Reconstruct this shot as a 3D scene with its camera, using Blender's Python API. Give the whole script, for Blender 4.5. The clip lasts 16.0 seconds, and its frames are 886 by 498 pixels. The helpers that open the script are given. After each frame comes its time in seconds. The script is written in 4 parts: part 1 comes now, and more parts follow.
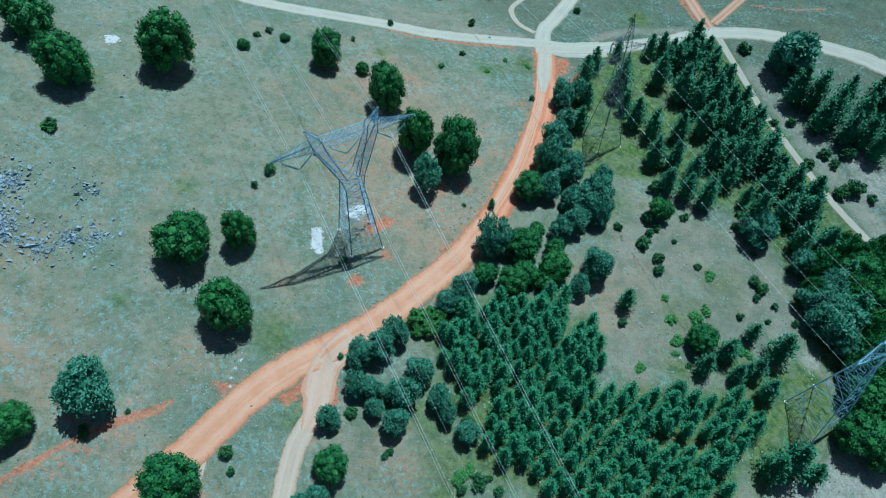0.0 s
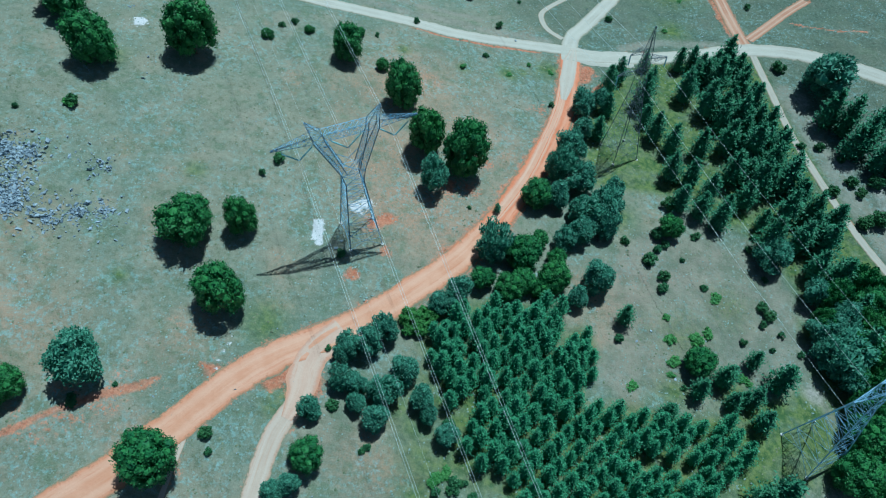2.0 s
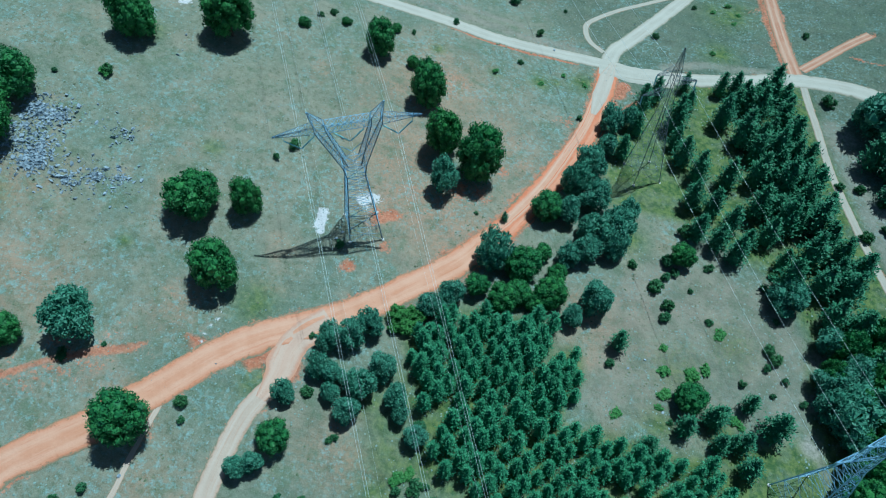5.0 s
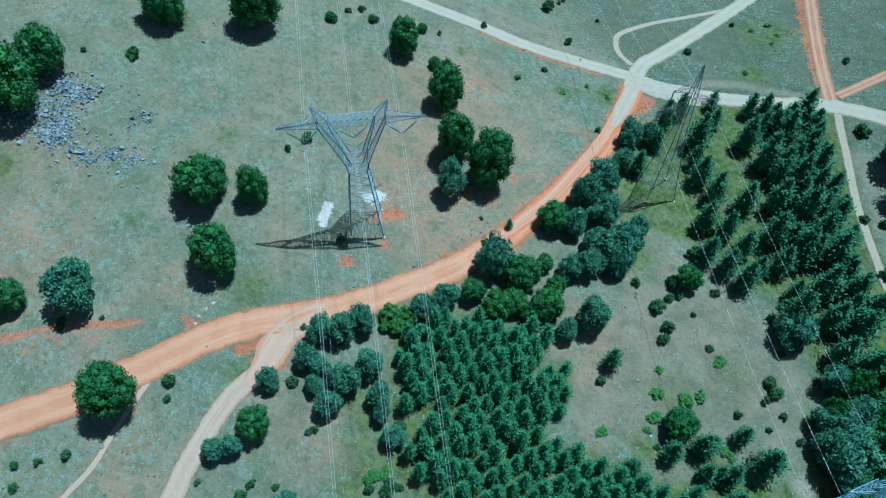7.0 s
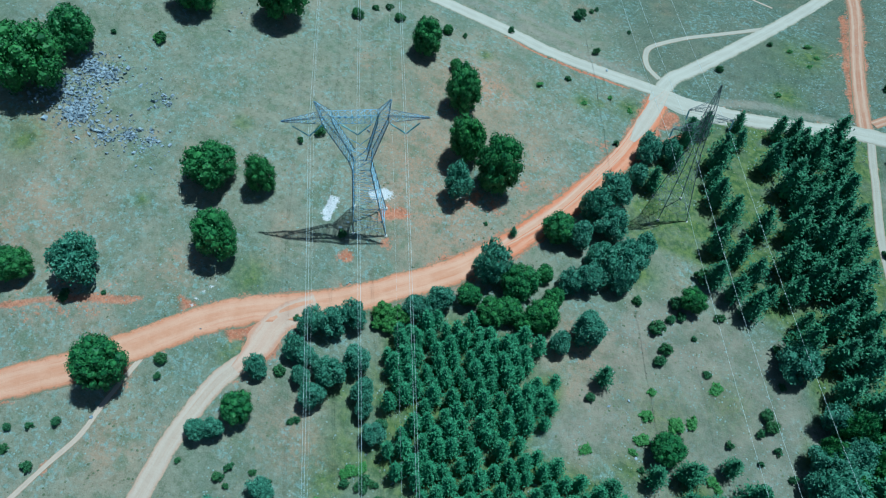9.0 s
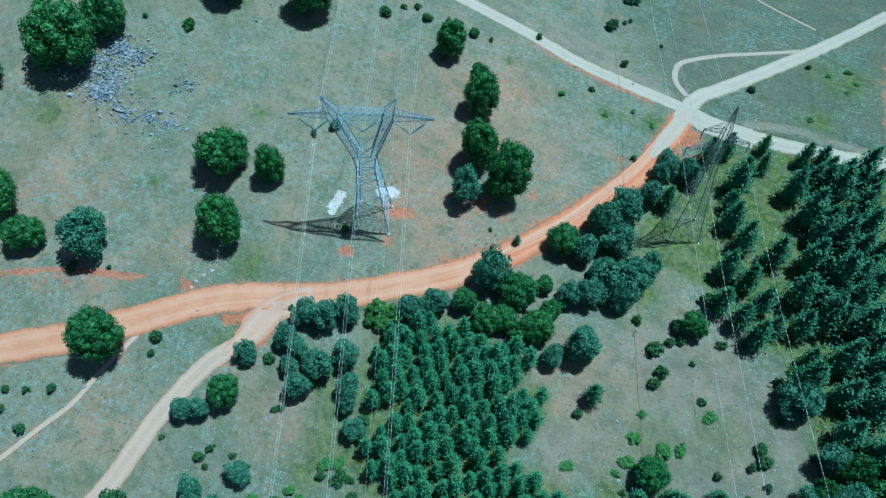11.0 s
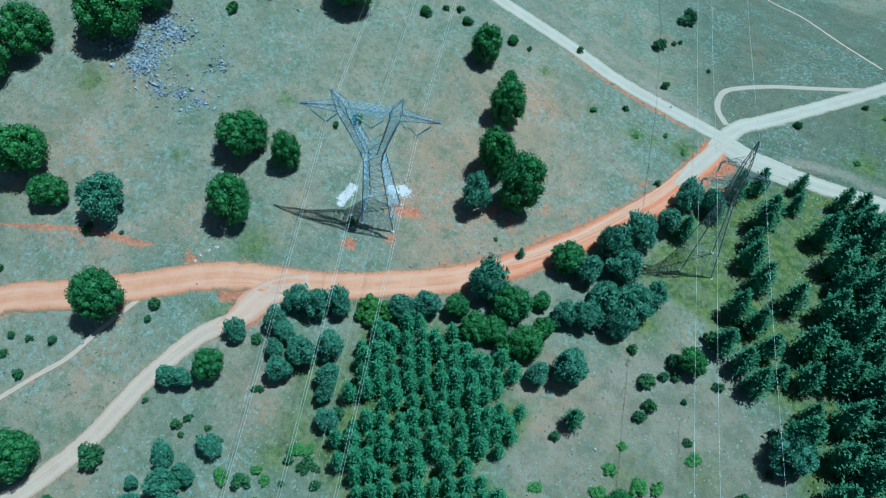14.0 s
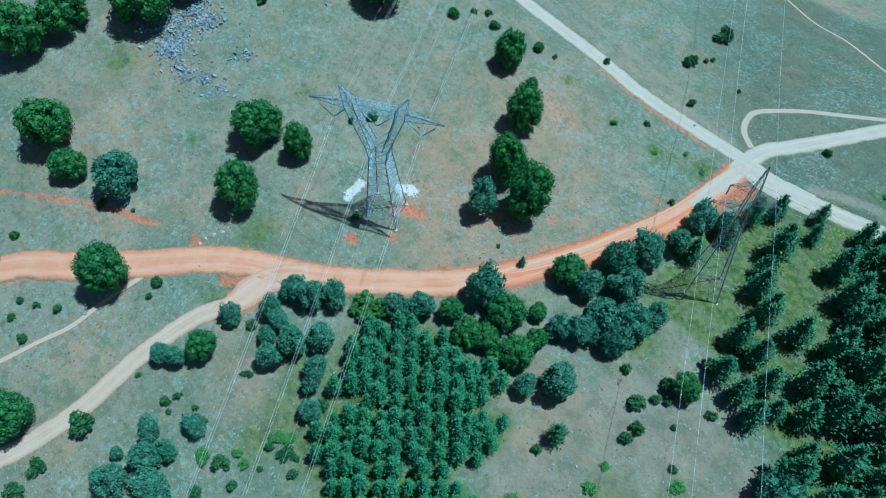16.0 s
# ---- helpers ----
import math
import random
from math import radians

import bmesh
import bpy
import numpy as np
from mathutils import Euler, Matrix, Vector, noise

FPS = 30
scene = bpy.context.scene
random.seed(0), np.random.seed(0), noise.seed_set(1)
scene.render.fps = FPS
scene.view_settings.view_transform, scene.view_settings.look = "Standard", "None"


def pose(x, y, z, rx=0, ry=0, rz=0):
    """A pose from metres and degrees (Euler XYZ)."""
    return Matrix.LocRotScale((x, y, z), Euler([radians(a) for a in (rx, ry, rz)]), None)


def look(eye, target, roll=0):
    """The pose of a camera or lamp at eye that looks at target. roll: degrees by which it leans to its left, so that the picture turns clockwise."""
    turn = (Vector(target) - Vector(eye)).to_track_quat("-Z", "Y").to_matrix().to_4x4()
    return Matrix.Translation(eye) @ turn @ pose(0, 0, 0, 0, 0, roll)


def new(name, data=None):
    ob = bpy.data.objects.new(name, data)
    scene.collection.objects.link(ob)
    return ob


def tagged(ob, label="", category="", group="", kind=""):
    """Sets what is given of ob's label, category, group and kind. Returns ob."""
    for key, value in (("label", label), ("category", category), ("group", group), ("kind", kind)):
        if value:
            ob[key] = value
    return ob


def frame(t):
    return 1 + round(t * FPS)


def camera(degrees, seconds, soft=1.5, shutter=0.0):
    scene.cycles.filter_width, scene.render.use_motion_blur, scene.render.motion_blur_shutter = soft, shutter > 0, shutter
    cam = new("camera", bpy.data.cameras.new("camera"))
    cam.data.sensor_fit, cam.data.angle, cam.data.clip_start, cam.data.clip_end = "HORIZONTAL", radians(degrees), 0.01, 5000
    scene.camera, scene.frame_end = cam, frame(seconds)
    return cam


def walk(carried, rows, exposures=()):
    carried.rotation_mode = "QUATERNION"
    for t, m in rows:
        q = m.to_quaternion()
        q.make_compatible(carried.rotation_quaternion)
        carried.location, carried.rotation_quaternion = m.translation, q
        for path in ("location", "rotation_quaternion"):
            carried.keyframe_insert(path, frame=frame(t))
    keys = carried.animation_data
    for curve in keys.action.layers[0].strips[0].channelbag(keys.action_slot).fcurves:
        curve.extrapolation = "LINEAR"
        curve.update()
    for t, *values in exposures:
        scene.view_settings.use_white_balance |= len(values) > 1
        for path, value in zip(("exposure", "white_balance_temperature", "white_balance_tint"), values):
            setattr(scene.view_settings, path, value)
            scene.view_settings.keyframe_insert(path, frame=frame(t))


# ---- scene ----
cam = camera(69.1, 16.0, soft=1.15)
METRES, EYE, TILT, LEAN, TURN = 65.0, 106.8, -52.6, 0.0, 0.0
ROWS = [
    (0.0, 0.0, 0.0, 0.0, -0.0, -0.0, -0.0),
    (0.5, 0.03, 0.0016, 0.0017, 0.82, -0.03, -1.1),
    (1.0, 0.0601, 0.0034, 0.0033, 1.64, -0.07, -2.2),
    (1.5, 0.0906, 0.0053, 0.0056, 2.47, -0.11, -3.29),
    (2.0, 0.1209, 0.0078, 0.0087, 3.29, -0.16, -4.39),
    (2.5, 0.1518, 0.0102, 0.012, 4.14, -0.22, -5.49),
    (3.0, 0.1817, 0.0135, 0.0173, 4.98, -0.32, -6.56),
    (3.5, 0.2118, 0.0171, 0.0226, 5.83, -0.44, -7.65),
    (4.0, 0.2421, 0.0209, 0.0287, 6.68, -0.57, -8.74),
    (6.5, 0.3934, 0.0474, 0.0692, 11.18, -1.48, -14.18),
    (7.0, 0.4224, 0.0539, 0.0789, 12.1, -1.69, -15.29),
    (7.5, 0.4511, 0.0609, 0.0901, 13.02, -1.97, -16.38),
    (8.0, 0.4798, 0.0684, 0.1006, 13.96, -2.22, -17.45),
    (8.5, 0.5077, 0.0762, 0.1129, 14.92, -2.53, -18.55),
    (9.0, 0.5358, 0.0843, 0.1253, 15.92, -2.85, -19.66),
    (11.5, 0.6694, 0.1323, 0.1933, 21.06, -4.77, -25.03),
    (12.0, 0.6946, 0.1432, 0.2084, 22.14, -5.23, -26.08),
    (12.5, 0.7192, 0.1546, 0.2238, 23.22, -5.7, -27.12),
    (13.0, 0.7434, 0.1663, 0.2395, 24.32, -6.2, -28.15),
    (13.5, 0.7674, 0.1784, 0.2558, 25.45, -6.72, -29.17),
    (14.0, 0.7902, 0.1908, 0.2728, 26.62, -7.3, -30.21),
    (14.5, 0.8137, 0.2035, 0.2895, 27.8, -7.87, -31.24),
    (15.0, 0.8356, 0.2163, 0.3075, 29.0, -8.5, -32.25),
    (15.5, 0.8576, 0.2295, 0.3255, 30.22, -9.15, -33.25),
    (16.0, 0.8784, 0.243, 0.3439, 31.48, -9.84, -34.25),
]
walk(cam, [(t, pose(0, 0, EYE, TILT, LEAN, TURN) @ pose(METRES * x, METRES * y, METRES * z, 90 + pitch, roll, yaw)) for t, x, y, z, yaw, pitch, roll in ROWS], [(0.0, -0.18, 4830, -14), (9.0, -0.15, 4820, -14), (16.0, -0.11, 4740, -14)])

SUN_ELEVATION, SUN_BEARING = 68.3, 53.2     # degrees above the horizon; from +x towards +y

# ---- world, sun ----
world = bpy.data.worlds.new("sky")
scene.world = world
world.use_nodes = True
wn = world.node_tree.nodes
wn.clear()
sky = wn.new("ShaderNodeTexSky")
sky.sky_type = "NISHITA"
sky.sun_disc = False
sky.sun_elevation = radians(SUN_ELEVATION)
sky.sun_rotation = radians(90 - SUN_BEARING)
bg = wn.new("ShaderNodeBackground")
bg.inputs["Strength"].default_value = 0.042
wo = wn.new("ShaderNodeOutputWorld")
world.node_tree.links.new(sky.outputs[0], bg.inputs[0])
world.node_tree.links.new(bg.outputs[0], wo.inputs[0])
sun_data = bpy.data.lights.new("sun", "SUN")
sun_data.energy, sun_data.angle, sun_data.color = 5.0, radians(0.53), (1.0, 0.96, 0.9)
sun = new("sun", sun_data)
se, sb = radians(SUN_ELEVATION), radians(SUN_BEARING)
to_sun = Vector((math.cos(se) * math.cos(sb), math.cos(se) * math.sin(sb), math.sin(se)))
sun.matrix_world = look(to_sun * 300, (0, 0, 0))


# ---- materials ----
class Nodes:
    """A small helper to write node materials."""

    def __init__(self, name):
        self.m = bpy.data.materials.new(name)
        self.m.use_nodes = True
        self.t = self.m.node_tree
        self.bsdf = self.t.nodes["Principled BSDF"]
        self.geo = self.t.nodes.new("ShaderNodeNewGeometry")
        self.co = self.t.nodes.new("ShaderNodeTexCoord")

    def link(self, a, b):
        self.t.links.new(a, b)

    def noise(self, scale, detail=4.0, rough=0.55, vec=None, kind="ShaderNodeTexNoise"):
        n = self.t.nodes.new(kind)
        n.inputs["Scale"].default_value = scale
        if kind == "ShaderNodeTexNoise":
            n.inputs["Detail"].default_value = detail
            n.inputs["Roughness"].default_value = rough
            out = n.outputs[0]
        else:
            out = n.outputs["Distance"]
        self.link(vec if vec else self.geo.outputs["Position"], n.inputs["Vector"])
        return out

    def ramp(self, fac, lo, hi, a=0.0, b=1.0):
        n = self.t.nodes.new("ShaderNodeMapRange")
        n.interpolation_type = "SMOOTHSTEP"
        for key, v in zip((1, 2, 3, 4), (lo, hi, a, b)):
            n.inputs[key].default_value = v
        self.link(fac, n.inputs[0])
        return n.outputs[0]

    def math(self, op, a, b):
        n = self.t.nodes.new("ShaderNodeMath")
        n.operation = op
        n.use_clamp = op != "SUBTRACT"
        for i, v in enumerate((a, b)):
            if isinstance(v, (int, float)):
                n.inputs[i].default_value = v
            else:
                self.link(v, n.inputs[i])
        return n.outputs[0]

    def mix(self, fac, a, b, blend="MIX"):
        n = self.t.nodes.new("ShaderNodeMix")
        n.data_type, n.blend_type = "RGBA", blend
        for key, v in ((0, fac), (6, a), (7, b)):
            if isinstance(v, tuple):
                n.inputs[key].default_value = (*v, 1)
            elif isinstance(v, (int, float)):
                n.inputs[key].default_value = v
            else:
                self.link(v, n.inputs[key])
        return n.outputs[2]

    def attr(self, name, out="Fac"):
        n = self.t.nodes.new("ShaderNodeAttribute")
        n.attribute_name = name
        return n.outputs[out]

    def done(self, colour, rough=0.9, metal=0.0, bump=None, strength=0.4, dist=0.1, spec=0.3):
        if isinstance(colour, tuple):
            self.bsdf.inputs["Base Color"].default_value = (*colour, 1)
        else:
            self.link(colour, self.bsdf.inputs["Base Color"])
        self.bsdf.inputs["Roughness"].default_value = rough
        self.bsdf.inputs["Metallic"].default_value = metal
        self.bsdf.inputs["Specular IOR Level"].default_value = spec
        if bump is not None:
            n = self.t.nodes.new("ShaderNodeBump")
            n.inputs["Strength"].default_value = strength
            n.inputs["Distance"].default_value = dist
            self.link(bump, n.inputs["Height"])
            self.link(n.outputs[0], self.bsdf.inputs["Normal"])
        return self.m


def meadow_material():
    k = Nodes("meadow")
    big = k.noise(0.028, 5, 0.6)
    wide = k.noise(0.085, 5, 0.6)
    mid = k.noise(0.22, 6, 0.65)
    patch = k.noise(0.75, 6, 0.68)
    fine = k.noise(1.6, 6, 0.7)
    grain = k.noise(5.0, 4, 0.7)
    # dry sward: olive, grey-green and straw, in broad drifts
    c = k.mix(k.ramp(big, 0.40, 0.60), (0.150, 0.188, 0.142), (0.212, 0.216, 0.160))
    c = k.mix(k.math("MULTIPLY", k.ramp(wide, 0.50, 0.64), 0.7), c, (0.262, 0.240, 0.182))
    c = k.mix(k.math("MULTIPLY", k.ramp(mid, 0.49, 0.36), 0.7), c, (0.125, 0.165, 0.105))
    c = k.mix(k.math("MULTIPLY", k.ramp(patch, 0.48, 0.36), 0.65), c, (0.115, 0.135, 0.088))
    c = k.mix(k.math("MULTIPLY", k.ramp(patch, 0.52, 0.66), 0.45), c, (0.290, 0.290, 0.225))
    # blush of red earth between the grass
    blush = k.math("ADD", k.math("MULTIPLY", k.ramp(k.noise(0.05, 6, 0.7), 0.54, 0.70), 0.45), k.math("MULTIPLY", k.attr("blush"), k.ramp(mid, 0.30, 0.58, 0.25, 1.0)))
    c = k.mix(k.math("MULTIPLY", blush, k.ramp(fine, 0.34, 0.62, 0.28, 0.92)), c, (0.430, 0.235, 0.150))
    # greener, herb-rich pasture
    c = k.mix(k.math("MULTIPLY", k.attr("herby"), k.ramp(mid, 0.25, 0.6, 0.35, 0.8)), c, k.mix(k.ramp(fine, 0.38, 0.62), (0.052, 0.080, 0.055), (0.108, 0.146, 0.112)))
    # cushions of blue-grey herbs, gathered in drifts
    drift = k.math("ADD", k.ramp(k.noise(0.07, 5, 0.65), 0.44, 0.60), k.attr("thyme"))
    cushion = k.math("MULTIPLY", k.ramp(k.noise(0.95, 7, 0.72), 0.49, 0.60), k.ramp(k.noise(3.0, 6, 0.75), 0.40, 0.58, 0.35, 1.0))
    c = k.mix(k.math("MULTIPLY", k.math("MULTIPLY", drift, cushion), 0.75), c, k.mix(k.ramp(fine, 0.4, 0.6), (0.200, 0.335, 0.318), (0.275, 0.400, 0.400)))
    c = k.mix(k.math("MULTIPLY", k.ramp(grain, 0.52, 0.70), 0.45), c, (0.330, 0.350, 0.300))
    c = k.mix(k.math("MULTIPLY", k.ramp(grain, 0.45, 0.30), 0.45), c, (0.080, 0.095, 0.062))
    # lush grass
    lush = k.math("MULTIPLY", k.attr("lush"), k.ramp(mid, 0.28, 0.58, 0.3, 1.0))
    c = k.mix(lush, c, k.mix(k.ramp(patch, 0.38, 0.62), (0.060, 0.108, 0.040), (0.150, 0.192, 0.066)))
    dry = k.math("MULTIPLY", k.attr("dry"), k.ramp(fine, 0.25, 0.6))
    c = k.mix(k.math("MULTIPLY", dry, 0.55), c, k.mix(k.ramp(mid, 0.4, 0.6), (0.170, 0.162, 0.128), (0.260, 0.225, 0.185)))
    bare = k.math("MULTIPLY", k.attr("bare"), k.ramp(patch, 0.30, 0.60, 0.3, 0.95))
    c = k.mix(bare, c, k.mix(k.ramp(fine, 0.4, 0.6), (0.250, 0.240, 0.215), (0.370, 0.350, 0.320)))
    # bare soil and spoil, with ragged edges
    ragged = k.math("SUBTRACT", k.math("ADD", k.math("MULTIPLY", mid, 0.5), k.math("MULTIPLY", fine, 0.5)), 0.5)
    red = k.ramp(k.math("ADD", k.attr("soil"), k.math("MULTIPLY", ragged, 3.0)), 0.40, 0.68)
    red_col = k.mix(k.ramp(fine, 0.35, 0.65), (0.400, 0.115, 0.060), (0.510, 0.235, 0.145))
    red_col = k.mix(k.math("MULTIPLY", k.ramp(patch, 0.50, 0.34), 0.7), red_col, (0.200, 0.085, 0.050))
    c = k.mix(k.math("MULTIPLY", red, k.ramp(grain, 0.25, 0.6, 0.55, 0.95)), c, red_col)
    chalk = k.ramp(k.math("ADD", k.attr("chalk"), k.math("MULTIPLY", ragged, 3.4)), 0.52, 0.74)
    c = k.mix(chalk, c, k.mix(k.ramp(grain, 0.4, 0.7), (0.500, 0.490, 0.510), (0.680, 0.660, 0.670)))
    h = k.math("ADD", k.math("MULTIPLY", patch, 0.5), k.math("MULTIPLY", fine, 0.5))
    return k.done(c, 0.95, bump=h, strength=0.9, dist=0.40, spec=0.1)


def road_material(name, a, b, rut, edge, streak=0.5, rim=0.8, verge_a=(0.120, 0.150, 0.095), verge_b=(0.230, 0.230, 0.165)):
    """Packed earth: two tones, streaks along the wheels' way, and edges that ravel out into the grass."""
    k = Nodes(name)
    across, along = k.attr("across"), k.attr("along")
    mid, fine, grain = k.noise(0.22, 5, 0.6), k.noise(1.4, 6, 0.7), k.noise(7, 4, 0.7)
    flow = k.t.nodes.new("ShaderNodeCombineXYZ")
    k.link(across, flow.inputs[0])
    k.link(along, flow.inputs[1])
    scaled = k.t.nodes.new("ShaderNodeVectorMath")
    scaled.operation = "MULTIPLY"
    scaled.inputs[1].default_value = (3.2, 0.045, 1)
    k.link(flow.outputs[0], scaled.inputs[0])
    lines = k.noise(1.6, 5, 0.7, scaled.outputs[0])
    c = k.mix(k.ramp(mid, 0.35, 0.65), a, b)
    off = k.t.nodes.new("ShaderNodeMath")
    off.operation = "ABSOLUTE"
    k.link(across, off.inputs[0])
    wob = k.math("ADD", off.outputs[0], k.math("MULTIPLY", k.math("SUBTRACT", mid, 0.5), 0.35))
    band = k.math("MULTIPLY", k.ramp(wob, 0.20, 0.40), k.ramp(wob, 0.72, 0.48))
    c = k.mix(k.math("MULTIPLY", band, streak), c, rut)
    c = k.mix(k.math("MULTIPLY", k.ramp(lines, 0.50, 0.66), streak), c, rut)
    c = k.mix(k.math("MULTIPLY", k.ramp(lines, 0.47, 0.33), streak), c, edge)
    c = k.mix(k.math("MULTIPLY", k.ramp(fine, 0.55, 0.8), 0.3), c, rut)
    c = k.mix(k.math("MULTIPLY", k.ramp(grain, 0.45, 0.25), 0.35), c, edge)
    frayed = k.math("ADD", off.outputs[0], k.math("ADD", k.math("MULTIPLY", k.math("SUBTRACT", fine, 0.5), 0.9), k.math("MULTIPLY", k.math("SUBTRACT", mid, 0.5), 0.5)))
    c = k.mix(k.math("MULTIPLY", k.ramp(frayed, 0.66, 0.95), rim), c, edge)
    verge = k.mix(k.ramp(grain, 0.35, 0.65), verge_a, verge_b)
    c = k.mix(k.ramp(frayed, 0.80, 1.04), c, verge)
    return k.done(c, 0.95, bump=fine, strength=0.6, dist=0.15, spec=0.1)


def leaf_material(name, dark, light, tip):
    k = Nodes(name)
    info = k.t.nodes.new("ShaderNodeObjectInfo")
    c = k.mix(k.geo.outputs["Random Per Island"], dark, light)
    c = k.mix(k.math("MULTIPLY", info.outputs["Random"], 0.45), c, tip)
    c = k.mix(k.math("MULTIPLY", k.ramp(k.noise(1.1, 3, 0.6), 0.45, 0.7), 0.5), c, light)
    m = k.done(c, 0.55, spec=0.3)
    # light passes through the leaves
    thin = k.t.nodes.new("ShaderNodeBsdfTranslucent")
    both = k.t.nodes.new("ShaderNodeMixShader")
    both.inputs[0].default_value = 0.12
    k.link(c, thin.inputs["Color"])
    k.link(k.bsdf.outputs[0], both.inputs[1])
    k.link(thin.outputs[0], both.inputs[2])
    k.link(both.outputs[0], k.t.nodes["Material Output"].inputs["Surface"])
    return m


def plain(name, a, b, scale, rough, metal=0.0, bump=0.3, dist=0.05):
    k = Nodes(name)
    n = k.noise(scale, 5, 0.65)
    c = k.mix(k.ramp(n, 0.3, 0.7), a, b)
    c = k.mix(k.math("MULTIPLY", k.ramp(k.noise(scale * 0.17, 3, 0.6), 0.5, 0.7), 0.4), c, tuple(v * 0.65 for v in a))
    return k.done(c, rough, metal, bump=n, strength=bump, dist=dist)


MEADOW = meadow_material()
RED_ROAD = road_material("red_earth", (0.530, 0.265, 0.165), (0.580, 0.320, 0.215), (0.620, 0.385, 0.280), (0.490, 0.175, 0.090), 0.45)
ORANGE_ROAD = road_material("orange_earth", (0.540, 0.195, 0.105), (0.580, 0.240, 0.140), (0.600, 0.350, 0.240), (0.520, 0.150, 0.070), 0.5)
RUST_ROAD = road_material("rust_earth", (0.400, 0.205, 0.135), (0.440, 0.250, 0.170), (0.540, 0.400, 0.310), (0.400, 0.170, 0.100), 0.6, 0.6)
PALE_ROAD = road_material("pale_gravel", (0.400, 0.375, 0.325), (0.440, 0.415, 0.360), (0.500, 0.475, 0.425), (0.360, 0.290, 0.225), 0.4, 0.4)
WORN_ROAD = road_material("worn_earth", (0.540, 0.300, 0.205), (0.570, 0.340, 0.240), (0.610, 0.420, 0.325), (0.540, 0.230, 0.140), 0.5, 0.6, (0.520, 0.170, 0.085), (0.560, 0.215, 0.120))
FLARE_ROAD = road_material("flare_earth", (0.500, 0.340, 0.265), (0.530, 0.370, 0.290), (0.560, 0.430, 0.350), (0.470, 0.220, 0.140), 0.4, 0.7, (0.510, 0.260, 0.165), (0.550, 0.320, 0.220))
THROAT_ROAD = road_material("throat_gravel", (0.430, 0.370, 0.315), (0.460, 0.405, 0.345), (0.500, 0.455, 0.400), (0.460, 0.320, 0.240), 0.4, 0.3, (0.430, 0.350, 0.285), (0.460, 0.390, 0.325))
GRAVEL_FIELD = road_material("open_gravel", (0.400, 0.375, 0.325), (0.440, 0.415, 0.360), (0.500, 0.475, 0.425), (0.400, 0.350, 0.290), 0.3, 0.0, (0.395, 0.365, 0.315), (0.450, 0.420, 0.365))
LOOP_ROAD = road_material("pale_track", (0.370, 0.340, 0.290), (0.410, 0.375, 0.320), (0.440, 0.410, 0.355), (0.400, 0.240, 0.165), 0.4, 0.6)
PINK_ROAD = road_material("pinkish_earth", (0.455, 0.355, 0.288), (0.485, 0.388, 0.318), (0.530, 0.445, 0.378), (0.450, 0.245, 0.165), 0.4, 0.6)
OAK_LEAF = leaf_material("oak_leaf", (0.019, 0.084, 0.028), (0.086, 0.262, 0.066), (0.034, 0.146, 0.058))
BLUE_LEAF = leaf_material("grey_pine_needle", (0.032, 0.122, 0.082), (0.140, 0.330, 0.225), (0.072, 0.215, 0.125))
PINE_LEAF = leaf_material("pine_needle", (0.030, 0.140, 0.074), (0.145, 0.420, 0.215), (0.080, 0.260, 0.120))
FIR_LEAF = leaf_material("dark_needle", (0.030, 0.118, 0.070), (0.108, 0.300, 0.160), (0.060, 0.190, 0.080))
SHRUB_LEAF = leaf_material("shrub_leaf", (0.028, 0.100, 0.045), (0.065, 0.180, 0.075), (0.085, 0.190, 0.050))
BUSH_LEAF = leaf_material("bush_leaf", (0.038, 0.150, 0.036), (0.105, 0.270, 0.062), (0.075, 0.210, 0.050))
BARK = plain("bark", (0.085, 0.065, 0.048), (0.150, 0.120, 0.090), 5.0, 0.95, bump=0.7)
STEEL = plain("galvanised_steel", (0.270, 0.490, 0.700), (0.480, 0.710, 0.900), 1.2, 0.45, 0.2)
# same steel, darkened: the shadow side of the legs is put into the colour
DARK_STEEL = plain("shaded_leg_steel", (0.090, 0.135, 0.200), (0.200, 0.290, 0.390), 0.8, 0.55, 0.2)
RUST_STEEL = plain("weathered_steel", (0.120, 0.145, 0.170), (0.250, 0.290, 0.320), 1.5, 0.6, 0.1)
GLASS_DISC = plain("insulator_glass", (0.250, 0.520, 0.580), (0.420, 0.680, 0.720), 3.0, 0.2)
CABLE = plain("aluminium_cable", (0.500, 0.580, 0.620), (0.620, 0.680, 0.700), 0.8, 0.4, 0.2)
CONCRETE = plain("concrete", (0.500, 0.500, 0.480), (0.620, 0.610, 0.590), 3.0, 0.9)
STONE = plain("limestone", (0.190, 0.240, 0.300), (0.370, 0.430, 0.490), 1.7, 0.9, bump=0.3, dist=0.05)
HERB = plain("herb_cushion", (0.180, 0.255, 0.225), (0.290, 0.370, 0.345), 0.6, 0.9, bump=0.2)
TUFT = plain("grass_tuft", (0.090, 0.120, 0.065), (0.240, 0.250, 0.165), 0.5, 0.9, bump=0.2)

# ---- the lie of the land ----
SLOPE = (-2.49, -12.88, 4.3, 1.58, 1.29, -3.01, 0.28, 1.4, 0.85, -0.12)


def eased(v, a, b):
    m, h = (a + b) / 2, (b - a) / 2
    d = (np.asarray(v, float) - m) / h
    return m + h * np.where(abs(d) < 0.8, d, np.sign(d) * (0.8 + 0.4 * np.tanh((abs(d) - 0.8) / 0.4)))


